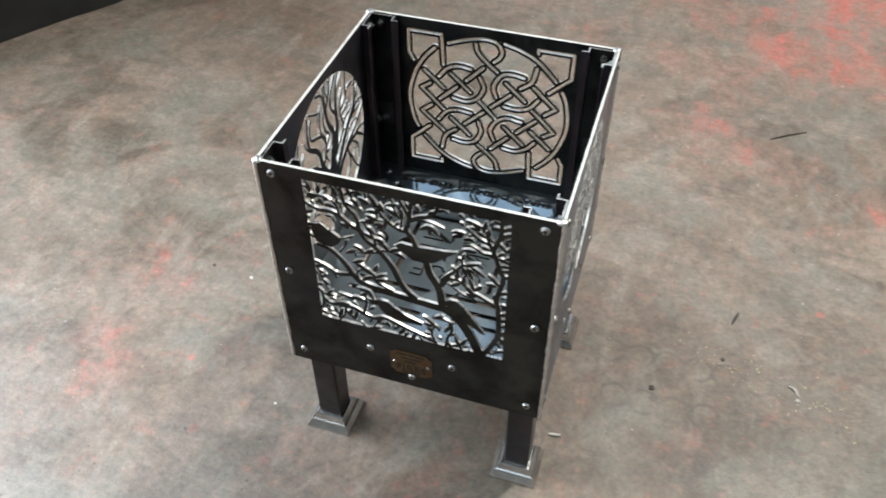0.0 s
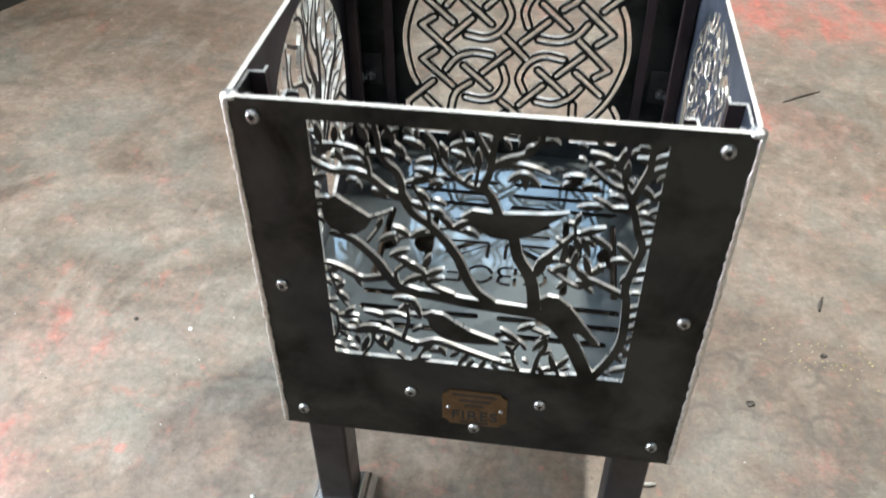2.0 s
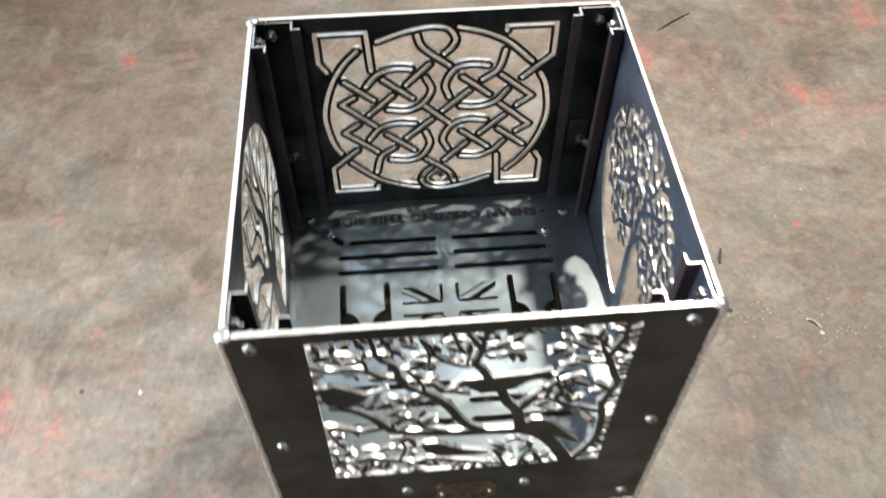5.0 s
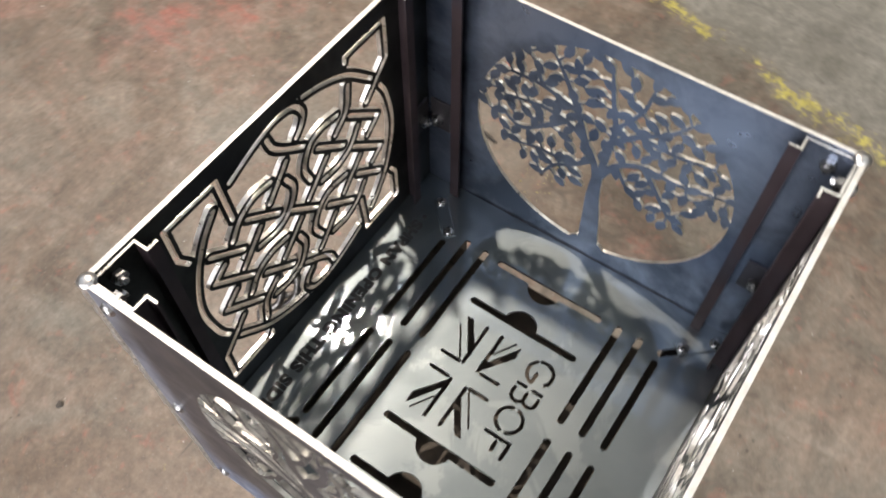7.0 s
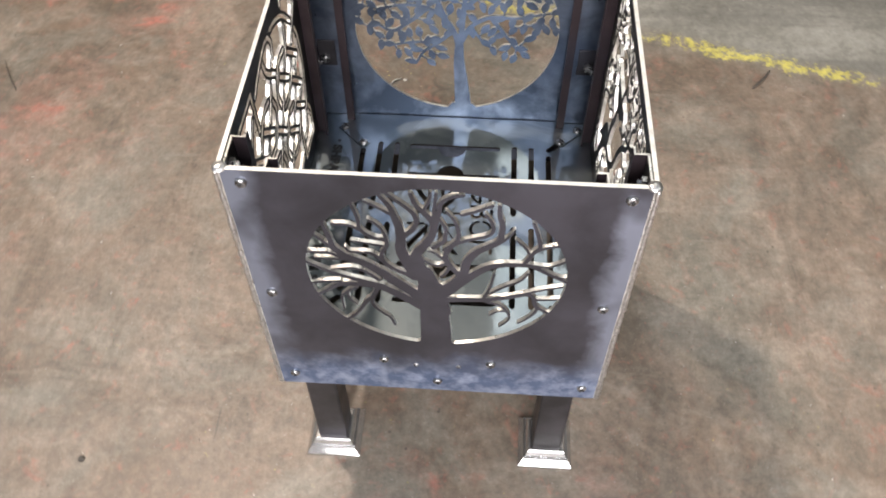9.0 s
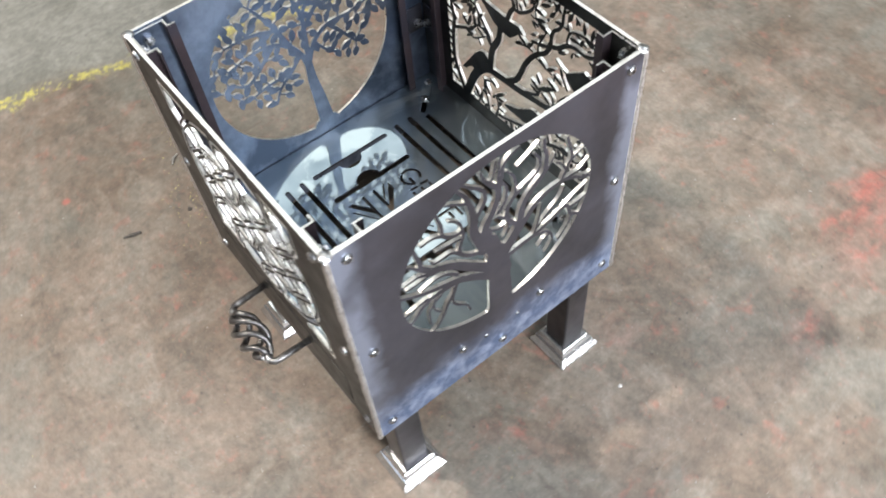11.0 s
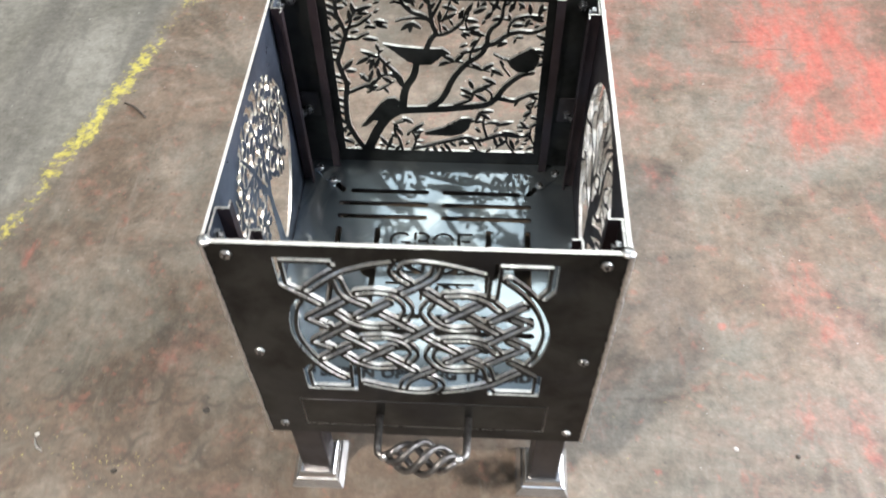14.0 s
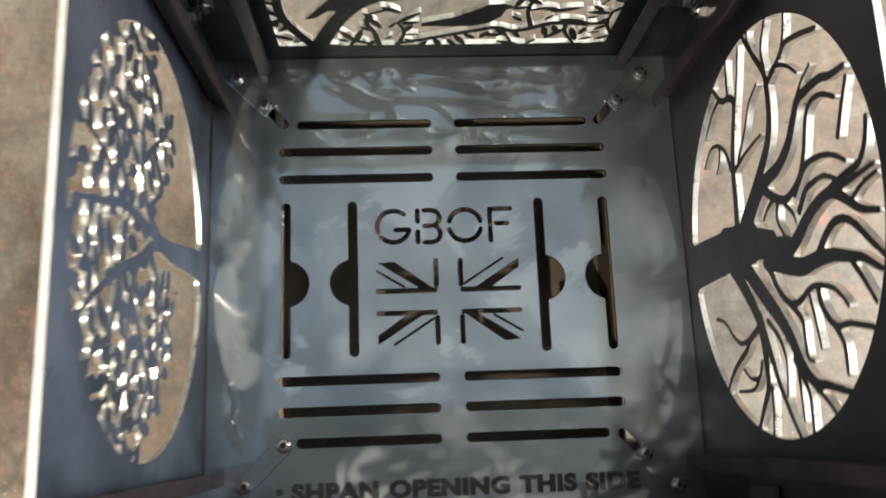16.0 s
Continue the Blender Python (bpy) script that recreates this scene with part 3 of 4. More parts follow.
    for leaf in [(105, 598, 91, 598), (111, 587, 99, 593), (115, 585, 115, 602), (101, 557, 81, 555), (117, 566, 106, 569), (124, 552, 115, 558), (134, 604, 122, 607), (133, 614, 122, 618), (133, 616, 144, 624), (133, 593, 147, 601)]:
        blade(*leaf)
    for leaf in [(133, 603, 145, 612), (128, 581, 140, 568), (139, 567, 148, 577), (128, 557, 136, 565), (130, 554, 144, 548), (132, 540, 145, 542), (135, 531, 147, 534), (137, 519, 149, 522), (81, 537, 83, 547), (82, 525, 104, 535)]:
        blade(*leaf)
    for leaf in [(92, 527, 112, 513), (81, 523, 87, 507), (87, 524, 95, 504), (72, 492, 75, 513), (51, 487, 67, 496), (64, 480, 78, 490), (82, 486, 84, 506), (98, 481, 91, 502), (84, 487, 97, 475), (98, 481, 109, 493)]:
        blade(*leaf)
    for leaf in [(86, 472, 101, 470), (133, 501, 118, 518), (130, 500, 115, 500), (134, 486, 146, 492), (135, 442, 147, 449), (136, 430, 147, 436), (137, 399, 149, 411), (135, 396, 150, 377), (129, 357, 148, 367)]:
        blade(*leaf)
    for leaf in [(41, 386, 23, 402), (38, 384, 24, 387), (38, 403, 53, 412), (35, 365, 24, 365), (37, 368, 29, 381), (64, 394, 55, 378), (78, 350, 71, 374), (78, 354, 89, 372), (79, 355, 66, 350), (85, 343, 102, 347)]:
        blade(*leaf)
    for leaf in [(-82, 482, -64, 492), (-50, 465, -69, 475), (-62, 476, -76, 481), (-50, 473, -44, 487), (-50, 461, -33, 472), (-49, 455, -33, 461), (-70, 450, -53, 462), (-58, 428, -79, 430), (-62, 425, -75, 415), (-61, 429, -55, 411)]:
        blade(*leaf)
    for leaf in [(-65, 411, -54, 407), (-85, 402, -109, 409), (-91, 407, -74, 408), (-94, 389, -117, 385), (-124, 421, -135, 431), (-136, 399, -143, 409), (-136, 399, -117, 401), (-137, 391, -129, 383), (-137, 379, -129, 371), (-144, 360, -133, 353)]:
        blade(*leaf)
    for leaf in [(-149, 345, -128, 344), (-107, 375, -115, 352), (-103, 374, -87, 356), (-66, 344, -47, 351), (-48, 362, -31, 364), (-54, 360, -43, 374), (-143, 456, -129, 463), (-139, 450, -129, 445), (-138, 439, -143, 445), (-149, 362, -156, 369)]:
        blade(*leaf)
    for leaf in [(10, 614, 17, 622), (9, 606, 3, 616), (45, 614, 55, 618), (-83, 608, -76, 616), (-89, 614, -95, 620), (-36, 593, -29, 601), (-77, 506, -75, 497), (-42, 517, -49, 524), (-83, 377, -88, 359), (-8, 363, -17, 347), (9, 357, 4, 344)]:
        blade(*leaf)
    # small leaves crowded along the border and the foot
    for leaf in [(-141, 578, -147, 586), (-133, 607, -142, 610), (-135, 585, -129, 581), (-127, 586, -119, 588), (-108, 607, -109, 615), (-114, 610, -106, 618), (-101, 609, -96, 616), (-76, 612, -69, 618), (-58, 615, -63, 619), (-105, 564, -114, 564), (-105, 563, -103, 555), (-138, 552, -145, 556), (-145, 523, -138, 516)]:
        blade(*leaf)
    for leaf in [(-65, 616, -57, 614), (-53, 610, -54, 619), (-29, 615, -21, 621), (-15, 612, -18, 620), (-32, 569, -39, 561), (-45, 565, -35, 570), (-59, 584, -63, 590), (-21, 582, -17, 590), (-14, 572, -8, 580)]:
        blade(*leaf)
    for leaf in [(28, 610, 33, 617), (34, 605, 38, 611), (52, 619, 60, 615), (74, 617, 81, 614), (96, 617, 89, 620), (116, 609, 121, 615), (97, 573, 91, 578), (83, 599, 77, 603), (95, 586, 89, 583), (122, 580, 116, 587), (132, 586, 136, 592), (132, 620, 125, 625), (139, 586, 145, 592), (138, 554, 146, 559)]:
        blade(*leaf)
    for leaf in [(81, 534, 75, 538), (64, 499, 58, 494), (71, 513, 66, 519), (91, 522, 98, 515), (58, 489, 53, 478), (77, 471, 71, 462), (94, 467, 102, 461), (109, 486, 104, 493), (125, 474, 128, 483), (135, 477, 143, 480), (135, 464, 144, 464), (137, 417, 146, 423), (139, 381, 147, 393)]:
        blade(*leaf)
    for leaf in [(-126, 444, -135, 435), (-115, 452, -110, 443), (-134, 421, -145, 417), (-129, 403, -120, 411), (-126, 393, -118, 392), (-134, 367, -125, 365), (-129, 357, -119, 353), (-120, 375, -117, 363), (-91, 379, -97, 364), (-82, 389, -88, 396), (-63, 387, -55, 395), (-58, 370, -64, 359), (-80, 354, -73, 347), (-37, 370, -31, 358), (-26, 356, -17, 365)]:
        blade(*leaf)
    for leaf in [(-2, 356, -9, 345), (15, 353, 22, 345), (30, 344, 21, 338), (35, 357, 27, 353), (45, 363, 51, 358), (48, 377, 43, 386), (60, 394, 68, 402), (63, 372, 71, 379), (60, 356, 67, 344), (83, 353, 91, 358), (90, 343, 82, 338), (129, 376, 136, 381), (132, 381, 140, 373), (122, 356, 130, 353)]:
        blade(*leaf)
    # four birds
    s.blob([(-18, 534), (-7, 543), (5, 542), (17, 542), (54, 545), (75, 549), (59, 536), (42, 520), (25, 514), (9, 515), (-1, 524), (-8, 532)])
    s.blob([(55, 445), (63, 452), (73, 451), (84, 441), (95, 425), (106, 409), (117, 393), (108, 395), (96, 407), (82, 405), (71, 408), (59, 421), (58, 438)])
    s.blob([(-57, 410), (-45, 416), (-33, 415), (-22, 406), (-6, 395), (21, 385), (21, 380), (-1, 379), (-21, 379), (-35, 384), (-45, 395), (-48, 407)])
    s.blob([(-138, 541), (-126, 547), (-117, 540), (-104, 531), (-95, 524), (-101, 513), (-111, 505), (-123, 505), (-133, 510), (-138, 520), (-139, 530)])
    return s.build("panel", front, 4.6, PLATE, pit, "dark panel cut with four birds in branches", True)


def knot_panel():
    s = Sheet(*BIG)
    half, line = 2.6, 3.9
    strokes = [[(-113, 60), (-79, 30)], [(-103, 35), (-119, 24), (-79, -14)], [(-101, -10), (-119, -24), (-79, -60)], [(-66, 61), (-31, 30)], [(-9, 82), (-38, 52)],
               [(-55, 36), (-86, 6)], [(-65, -30), (-31, -60)], [(-7, -7), (-40, -38)]]
    strokes += [[(-105, -55), (-140, -88), (-140, -133), (-82, -133), (-82, -126)], [(-132, 77), (-140, 91), (-140, 133), (-82, 133), (-79, 77)]]
    curved = [[(-56, -54), (-75, -70), (-82, -98)], [(-87, 52), (-73, 69), (-53, 78), (-31, 76)], [(-14, 62), (-7, 42), (-18, 20), (-37, 10), (-62, 13)],
              [(-88, -37), (-74, -19), (-53, -11), (-29, -13)], [(-15, -29), (-10, -50), (-22, -73), (-41, -79), (-62, -76)],
              [(-115, -79), (-84, -110), (-54, -126), (-26, -134)], [(-94, 106), (-112, 86), (-128, 58), (-139, 23), (-141, -6), (-135, -42), (-127, -60)],
              [(-70, 119), (-44, 129), (-22, 135), (-3, 137), (14, 132), (22, 118), (18, 106), (9, 97)], [(-23, 125), (-19, 111), (-8, 98), (15, 79)]]
    strokes += [[tuple(p) for p in smooth_line(c)] for c in curved]
    strokes += [[(-a, -b) for a, b in c] for c in strokes]
    strokes.append([(-15, 15), (15, -15)])
    near = np.full_like(s.U, 1e3)
    for c in strokes:
        pts = [(a + CU, b + CV) for a, b in c]
        w = s.window(pts, 14)
        near[w] = np.minimum(near[w], s.away(pts, w))
    ground = np.hypot(s.U - CU, s.V - CV) - 139.0
    for k in (1, -1):
        for corner in ([(-138, 88), (-138, 131), (-84, 131), (-80, 80), (-130, 74)], [(-138, -86), (-138, -131), (-84, -131), (-84, -100), (-104, -60)]):
            poly = [(k * a + CU, k * b + CV) for a, b in corner]
            t = Sheet(*BIG)
            t.S = np.full_like(t.U, -50.0)
            t.blob(poly)
            ground = np.minimum(ground, -t.S)
    s.S = np.minimum(near - half, np.maximum(ground, half + line - near))
    # slot for the ash pan
    s.S = np.minimum(s.S, np.maximum(np.abs(s.U) - 157.0, np.abs(s.V - 284.5) - 35.5))
    return s.build("panel", back, 4.6, PLATE, pit, "dark panel cut with an interlaced knot", False)


def bare_tree_panel():
    s = Sheet(*SMALL)
    s.S = np.hypot(s.U - CU, s.V - CV) - CR
    m = s.metal
    m([(1, 336), (1, 370), (2, 400), (2, 430), (6, 458)], 19.0, 15.0)
    m([(-3, 412), (2, 445), (7, 470), (11, 490)], 14.0, 7.0)
    m([(8, 452), (15, 484), (19, 512)], 9.0, 6.0)
    m([(-14, 338), (-30, 330)], 9.0, 3.0, False)
    m([(16, 338), (32, 330)], 9.0, 3.0, False)
    m([(-7, 436), (-32, 439), (-57, 441), (-80, 448), (-100, 455), (-108, 449), (-112, 433), (-125, 421), (-138, 408)], 4.5, 1.8)
    m([(-110, 446), (-126, 447), (-149, 452)], 2.2, 1.5)
    m([(-114, 428), (-110, 416), (-101, 403), (-94, 396)], 2, 1.2)
    m([(-56, 437), (-71, 431), (-81, 418), (-83, 402), (-73, 387)], 2.2, 1.2)
    m([(-79, 420), (-69, 418), (-61, 410)], 1.8, 1.2)
    m([(-99, 457), (-118, 466), (-138, 473)], 2, 1.5)
    m([(1, 435), (-10, 448), (-28, 472), (-43, 490), (-56, 502), (-72, 508), (-91, 509), (-103, 507), (-122, 494), (-144, 480)], 6.5, 1.8)
    m([(-53, 444), (-59, 465), (-63, 492)], 2.2, 1.2)
    m([(-58, 452), (-75, 468), (-91, 480), (-99, 495)], 2, 1.2)
    m([(-122, 494), (-136, 489), (-146, 493)], 1.8, 1.4)
    m([(-104, 509), (-120, 508), (-138, 520)], 2, 1.5)
    m([(-93, 511), (-102, 531), (-111, 539), (-128, 545)], 2.6, 1.6)
    m([(-94, 513), (-99, 521), (-97, 530), (-91, 541), (-82, 551)], 2, 1.2)
    m([(-102, 533), (-107, 541), (-105, 555), (-98, 579)], 2.4, 1.8)
    m([(-1, 450), (-20, 471), (-30, 491), (-33, 510), (-42, 527), (-56, 539), (-65, 547), (-67, 560), (-67, 576), (-64, 587), (-63, 602)], 6, 2.2)
    m([(-67, 546), (-75, 556), (-80, 567)], 1.8, 1.2)
    m([(-27, 484), (-16, 500), (-10, 516), (-14, 531), (-22, 541), (-35, 548), (-52, 555), (-58, 563), (-57, 576), (-50, 589)], 3.5, 1.6)
    m([(-15, 500), (-11, 489), (-5, 481)], 2, 1.2)
    m([(-13, 505), (0, 501), (13, 509)], 2.2, 1.3)
    m([(-7, 514), (1, 523), (8, 526)], 1.8, 1.2)
    m([(-10, 529), (-18, 539), (-23, 548), (-23, 563), (-19, 578), (-11, 591)], 3, 1.4)
    m([(2, 532), (-8, 543), (-10, 553), (-10, 566), (-3, 581)], 3, 1.4)
    m([(27, 501), (18, 525), (10, 538), (3, 556), (2, 572), (10, 586), (19, 599), (24, 615)], 6, 2)
    m([(1, 565), (-2, 578), (-4, 591), (-6, 604), (-15, 612), (-27, 616)], 3, 2)
    m([(-27, 587), (-39, 593), (-56, 603)], 2.2, 1.8)
    m([(2, 576), (1, 591), (0, 604), (-1, 617)], 2.2, 1.6)
    m([(11, 592), (6, 605), (4, 618)], 1.8, 1.4)
    m([(34, 547), (23, 561), (19, 572), (21, 584), (28, 594), (39, 605), (47, 614)], 3.4, 1.8)
    m([(24, 485), (36, 523), (36, 544), (37, 563), (41, 579), (45, 594), (54, 610)], 7, 2)
    m([(42, 581), (55, 591), (70, 601)], 2.2, 1.6)
    m([(24, 475), (32, 483), (43, 489), (55, 502), (57, 517), (52, 530), (51, 541), (55, 558), (62, 568), (68, 573)], 3.2, 1.5)
    m([(52, 542), (64, 544), (77, 556), (78, 573), (83, 595)], 2.8, 1.8)
    m([(76, 555), (89, 563), (105, 563)], 2.4, 1.8)
    m([(55, 503), (68, 517), (81, 518), (92, 519), (95, 526)], 2.6, 1.3)
    m([(56, 531), (72, 534), (88, 537)], 1.8, 1.2)
    m([(11, 433), (44, 467), (63, 487), (79, 500), (97, 511), (108, 525), (110, 538), (116, 566)], 7.5, 2.2)
    m([(13, 417), (37, 439), (58, 454), (73, 458), (94, 459), (108, 457), (120, 447), (138, 432)], 6.5, 2)
    m([(58, 457), (87, 468), (103, 474), (125, 486), (144, 499)], 4, 1.8)
    m([(63, 469), (76, 483), (90, 489), (102, 488), (114, 485)], 2.4, 1.2)
    m([(92, 501), (112, 514), (123, 515), (141, 514)], 2.6, 1.6)
    m([(107, 519), (120, 537), (131, 548)], 2.2, 1.6)
    m([(97, 504), (116, 504), (130, 504)], 2, 1.2)
    m([(66, 452), (72, 436), (79, 428), (86, 412), (95, 397), (112, 380)], 3, 1.8)
    m([(49, 378), (54, 394), (67, 409), (73, 422), (71, 439)], 1.4, 2.2)
    m([(91, 419), (99, 431), (99, 445), (89, 452)], 1.2, 2)
    m([(99, 445), (107, 433), (107, 407)], 2, 1.2)
    m([(107, 463), (124, 461), (144, 456)], 2.2, 1.6)
    return s.build("panel", left, 4.6, [LIT_PURPLE_STEEL, EDGE, RIM], pit, "steel panel cut with a bare windswept tree", False)


def leafy_tree_panel():
    s = Sheet(*SMALL)
    s.S = np.hypot(s.U - CU, s.V - CV) - CR
    m = s.metal
    m([(-11, 336), (-10, 360), (-7, 400), (-4, 430), (-4, 462)], 13.5, 5.8)
    m([(-22, 344), (-34, 336)], 7.0, 3.0, False)
    m([(2, 344), (13, 336)], 7.0, 3.0, False)
    limbs = [[(-4, 452), (2, 478), (16, 503), (40, 520), (70, 524), (108, 516)], [(-4, 452), (-8, 500), (-10, 540), (-2, 574), (4, 604)], [(-5, 462), (-20, 492), (-46, 508), (-80, 508), (-118, 516)],
             [(16, 503), (30, 540), (46, 572), (58, 592)], [(-9, 520), (-34, 546), (-60, 566), (-76, 588)], [(40, 520), (66, 496), (90, 480), (116, 496)], [(-46, 508), (-66, 482), (-84, 456)],
             [(6, 482), (26, 462), (46, 446), (58, 424)], [(-34, 546), (-72, 544), (-108, 550)], [(30, 540), (70, 552), (104, 552)], [(-10, 540), (-30, 576), (-36, 604)], [(70, 552), (80, 576)],
             [(26, 462), (60, 462), (88, 456)], [(-20, 492), (-36, 468), (-50, 456)]]
    for k, limb in enumerate(limbs):
        m(limb, 4.6 - 0.18 * k, 1.6)
    rng = random.Random(11)
    tips = [p for limb in limbs for p in smooth_line(limb, 3)[2:]]

    def bare(x, y):
        # open ground under the crown and beside the trunk
        low = np.interp(x, (-141, -116, -104, -94, -75, -46, -24, -14, 6, 12, 35, 55, 70, 95, 139), (492, 482, 470, 438, 436, 448, 470, 480, 480, 446, 424, 412, 428, 446, 486))
        return y < low + 4 or math.hypot(x, y - CV) > CR - 3

    spots = []
    for tries in range(12000):
        x, y = rng.uniform(-138, 138), rng.uniform(406, 622)
        thin = math.sin(x / 17.0 + 1.0) * math.sin(y / 14.0 + 0.4) + 0.5 * math.sin((x + y) / 12.0)
        if bare(x, y) or thin > 0.92 or any((x - a) ** 2 + (y - b) ** 2 < 168.0 for a, b in spots):
            continue
        spots.append((x, y))
    reach = lambda p: min(math.hypot(q[0] - p[0], q[1] - p[1]) for q in tips)
    joints = [(float(q[0]), float(q[1])) for q in tips]
    for x, y in sorted(spots, key=reach):
        jx, jy = min(joints, key=lambda q: (q[0] - x) ** 2 + (q[1] - y) ** 2)
        head = math.atan2(y - jy - 2.0, x - jx) + rng.uniform(-0.5, 0.5)
        m([(jx, jy), (x, y)], 1.1, 1.0, False)
        joints.append((x, y))
        s.leaf(x - 4.0 * math.cos(head), y - 4.0 * math.sin(head), head, rng.uniform(8.2, 9.8), rng.uniform(4.5, 5.5))
    return s.build("panel", right, 3.6, [LIT_BLUE_STEEL, EDGE, RIM], pit, "blue-grey panel cut with a leafy tree", True)


birds_panel(), knot_panel(), bare_tree_panel(), leafy_tree_panel()


# ---- corner brackets, welds, legs and bolts ----
def corner_bracket(sx, sy):
    """Folded guide: a strip along each panel with an inward lip and a return, one bent sheet."""
    run = [(0.057, 0.0195), (0.047, 0.0195), (0.047, 0.0063), (0.0063, 0.0063), (0.0063, 0.047), (0.0195, 0.047), (0.0195, 0.057)]
    half = 0.0012
    sides = []
    for k in (1, -1):
        row = []
        for i, (x, y) in enumerate(run):
            dirs = [Vector(run[b]) - Vector(run[a]) for a, b in ((i - 1, i), (i, i + 1)) if a >= 0 and b < len(run)]
            shift = sum(((Vector((-d.y, d.x)).normalized()) for d in dirs), Vector((0, 0)))
            row.append((x + k * half * shift.x, y + k * half * shift.y))
        sides.append(row)
    outline = sides[0] + sides[1][::-1]
    bm = bmesh.new()
    lo = [bm.verts.new((sx * (W - x), sy * (W - y), 0.3232)) for x, y in outline]
    hi = [bm.verts.new((sx * (W - x), sy * (W - y), 0.6355)) for x, y in outline]
    n = len(run)
    for k in range(2 * n):
        wall = bm.faces.new((lo[k], lo[(k + 1) % (2 * n)], hi[(k + 1) % (2 * n)], hi[k]))
        # webs take the dark panel steel; east ones the blue door-lit copy
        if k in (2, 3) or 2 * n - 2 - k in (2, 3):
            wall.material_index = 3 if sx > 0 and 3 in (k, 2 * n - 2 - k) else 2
    for ring, slot in ((lo, 0), (hi, 1)):
        for k in range(n - 1):
            bm.faces.new((ring[k], ring[k + 1], ring[2 * n - 2 - k], ring[2 * n - 1 - k])).material_index = slot
    bmesh.ops.recalc_face_normals(bm, faces=bm.faces[:])
    ob = part("corner_bracket", bm, [BRACKET, EDGE, STEEL, LIT_BLUE_STEEL], pit, "brown folded steel guide")
    # one small tab on each web takes the middle bolt
    for along_x in (True, False):
        bm = bmesh.new()
        a, b = (0.0125, 0.0385), (0.0078, 0.0108)
        (x0, x1), (y0, y1) = (a, b) if along_x else (b, a)
        box(bm, *sorted((sx * (W - x0), sx * (W - x1))), *sorted((sy * (W - y0), sy * (W - y1))), 0.420, 0.464, 0.001)
        part("fixing_tab", bm, TUBE, ob)
    return ob


def weld_bead(sx, sy):
    rng = random.Random(int(10 + sx * 2 + sy))
    bm = bmesh.new()
    pts = [(sx * (W - 0.0006 + rng.uniform(-0.0004, 0.0004)), sy * (W - 0.0006 + rng.uniform(-0.0004, 0.0004)), BOT + 0.002 + (TOP - BOT - 0.003) * k / 90) for k in range(91)]
    rs = [0.0028 + rng.uniform(-0.0007, 0.0009) for _ in pts]
    tube(bm, pts, lambda f: rs[int(round(f * 90))], 8)
    bmesh.ops.create_uvsphere(bm, u_segments=14, v_segments=8, radius=1.0, matrix=pose(sx * (W - 0.0042), sy * (W - 0.0042), TOP - 0.0012) @ Matrix.Diagonal((0.0074, 0.0074, 0.0034, 1)))
    return part("weld_bead", bm, WELD, pit, "bright irregular weld", True)


def leg(sx, sy):
    cx, cy, r = sx * 0.1755, sy * 0.162, 0.0215
    bm = bmesh.new()
    box(bm, cx - r, cx + r, cy - r, cy + r, 0.026, 0.3, 0.003)
    ob = part("leg", bm, TUBE, pit, "dark square steel tube")
    bm = bmesh.new()
    steps = [(0.0405, 0.0), (0.0405, 0.005), (0.0335, 0.0155), (0.0335, 0.019), (0.0305, 0.0205), (0.0275, 0.029), (0.0255, 0.031), (0.0235, 0.031)]
    rings = [[bm.verts.new((cx + a * k, cy + b * k, z)) for a, b in ((-1, -1), (1, -1), (1, 1), (-1, 1))] for k, z in steps]
    for lo, hi in zip(rings, rings[1:]):
        for k in range(4):
            bm.faces.new((lo[k], lo[(k + 1) % 4], hi[(k + 1) % 4], hi[k]))
    bm.faces.new(rings[0][::-1]), bm.faces.new(rings[-1])
    bmesh.ops.bevel(bm, geom=[e for e in bm.edges if e.calc_face_angle(0) > 0.3], offset=0.0006, segments=1, affect="EDGES")
    part("foot", bm, CAST, ob, "bright stepped metal foot")


def bolt_mesh():
    """Button-head socket bolt, head up along z."""
    bm = bmesh.new()
    prof = [(0.0064, 0.0), (0.0062, 0.0014), (0.0055, 0.0029), (0.0046, 0.0037), (0.0030, 0.0040), (0.0027, 0.0040), (0.0026, 0.0016)]
    rings = [[bm.verts.new((r * math.cos(k * math.pi / 6), r * math.sin(k * math.pi / 6), z)) for k in range(12)] for r, z in prof]
    for lo, hi in zip(rings, rings[1:]):
        for k in range(12):
            bm.faces.new((lo[k], lo[(k + 1) % 12], hi[(k + 1) % 12], hi[k]))
    # black socket floor: the shade in the recess is painted on
    bm.faces.new(rings[-1]).material_index = 1
    me = bpy.data.meshes.new("bolt")
    bm.to_mesh(me), bm.free()
    me.materials.append(BOLT), me.materials.append(DARK)
    return me


def nut_mesh():
    bm = bmesh.new()
    lo = [bm.verts.new((0.0066 * math.cos(k * math.pi / 3), 0.0066 * math.sin(k * math.pi / 3), 0.0)) for k in range(6)]
    hi = [bm.verts.new((0.0066 * math.cos(k * math.pi / 3), 0.0066 * math.sin(k * math.pi / 3), 0.0052)) for k in range(6)]
    for k in range(6):
        bm.faces.new((lo[k], lo[(k + 1) % 6], hi[(k + 1) % 6], hi[k]))
    bm.faces.new(hi)
    tube(bm, [(0, 0, 0.005), (0, 0, 0.009)], 0.0034, 8)
    me = bpy.data.meshes.new("nut")
    bm.to_mesh(me), bm.free()
    me.materials.append(BOLT)
    return me


BOLT_ME, NUT_ME = bolt_mesh(), nut_mesh()


def fixed(name, me, m, parent, label=""):
    ob = new(name, me)
    ob.parent, ob.matrix_basis = parent, m
    return tagged(ob, label)


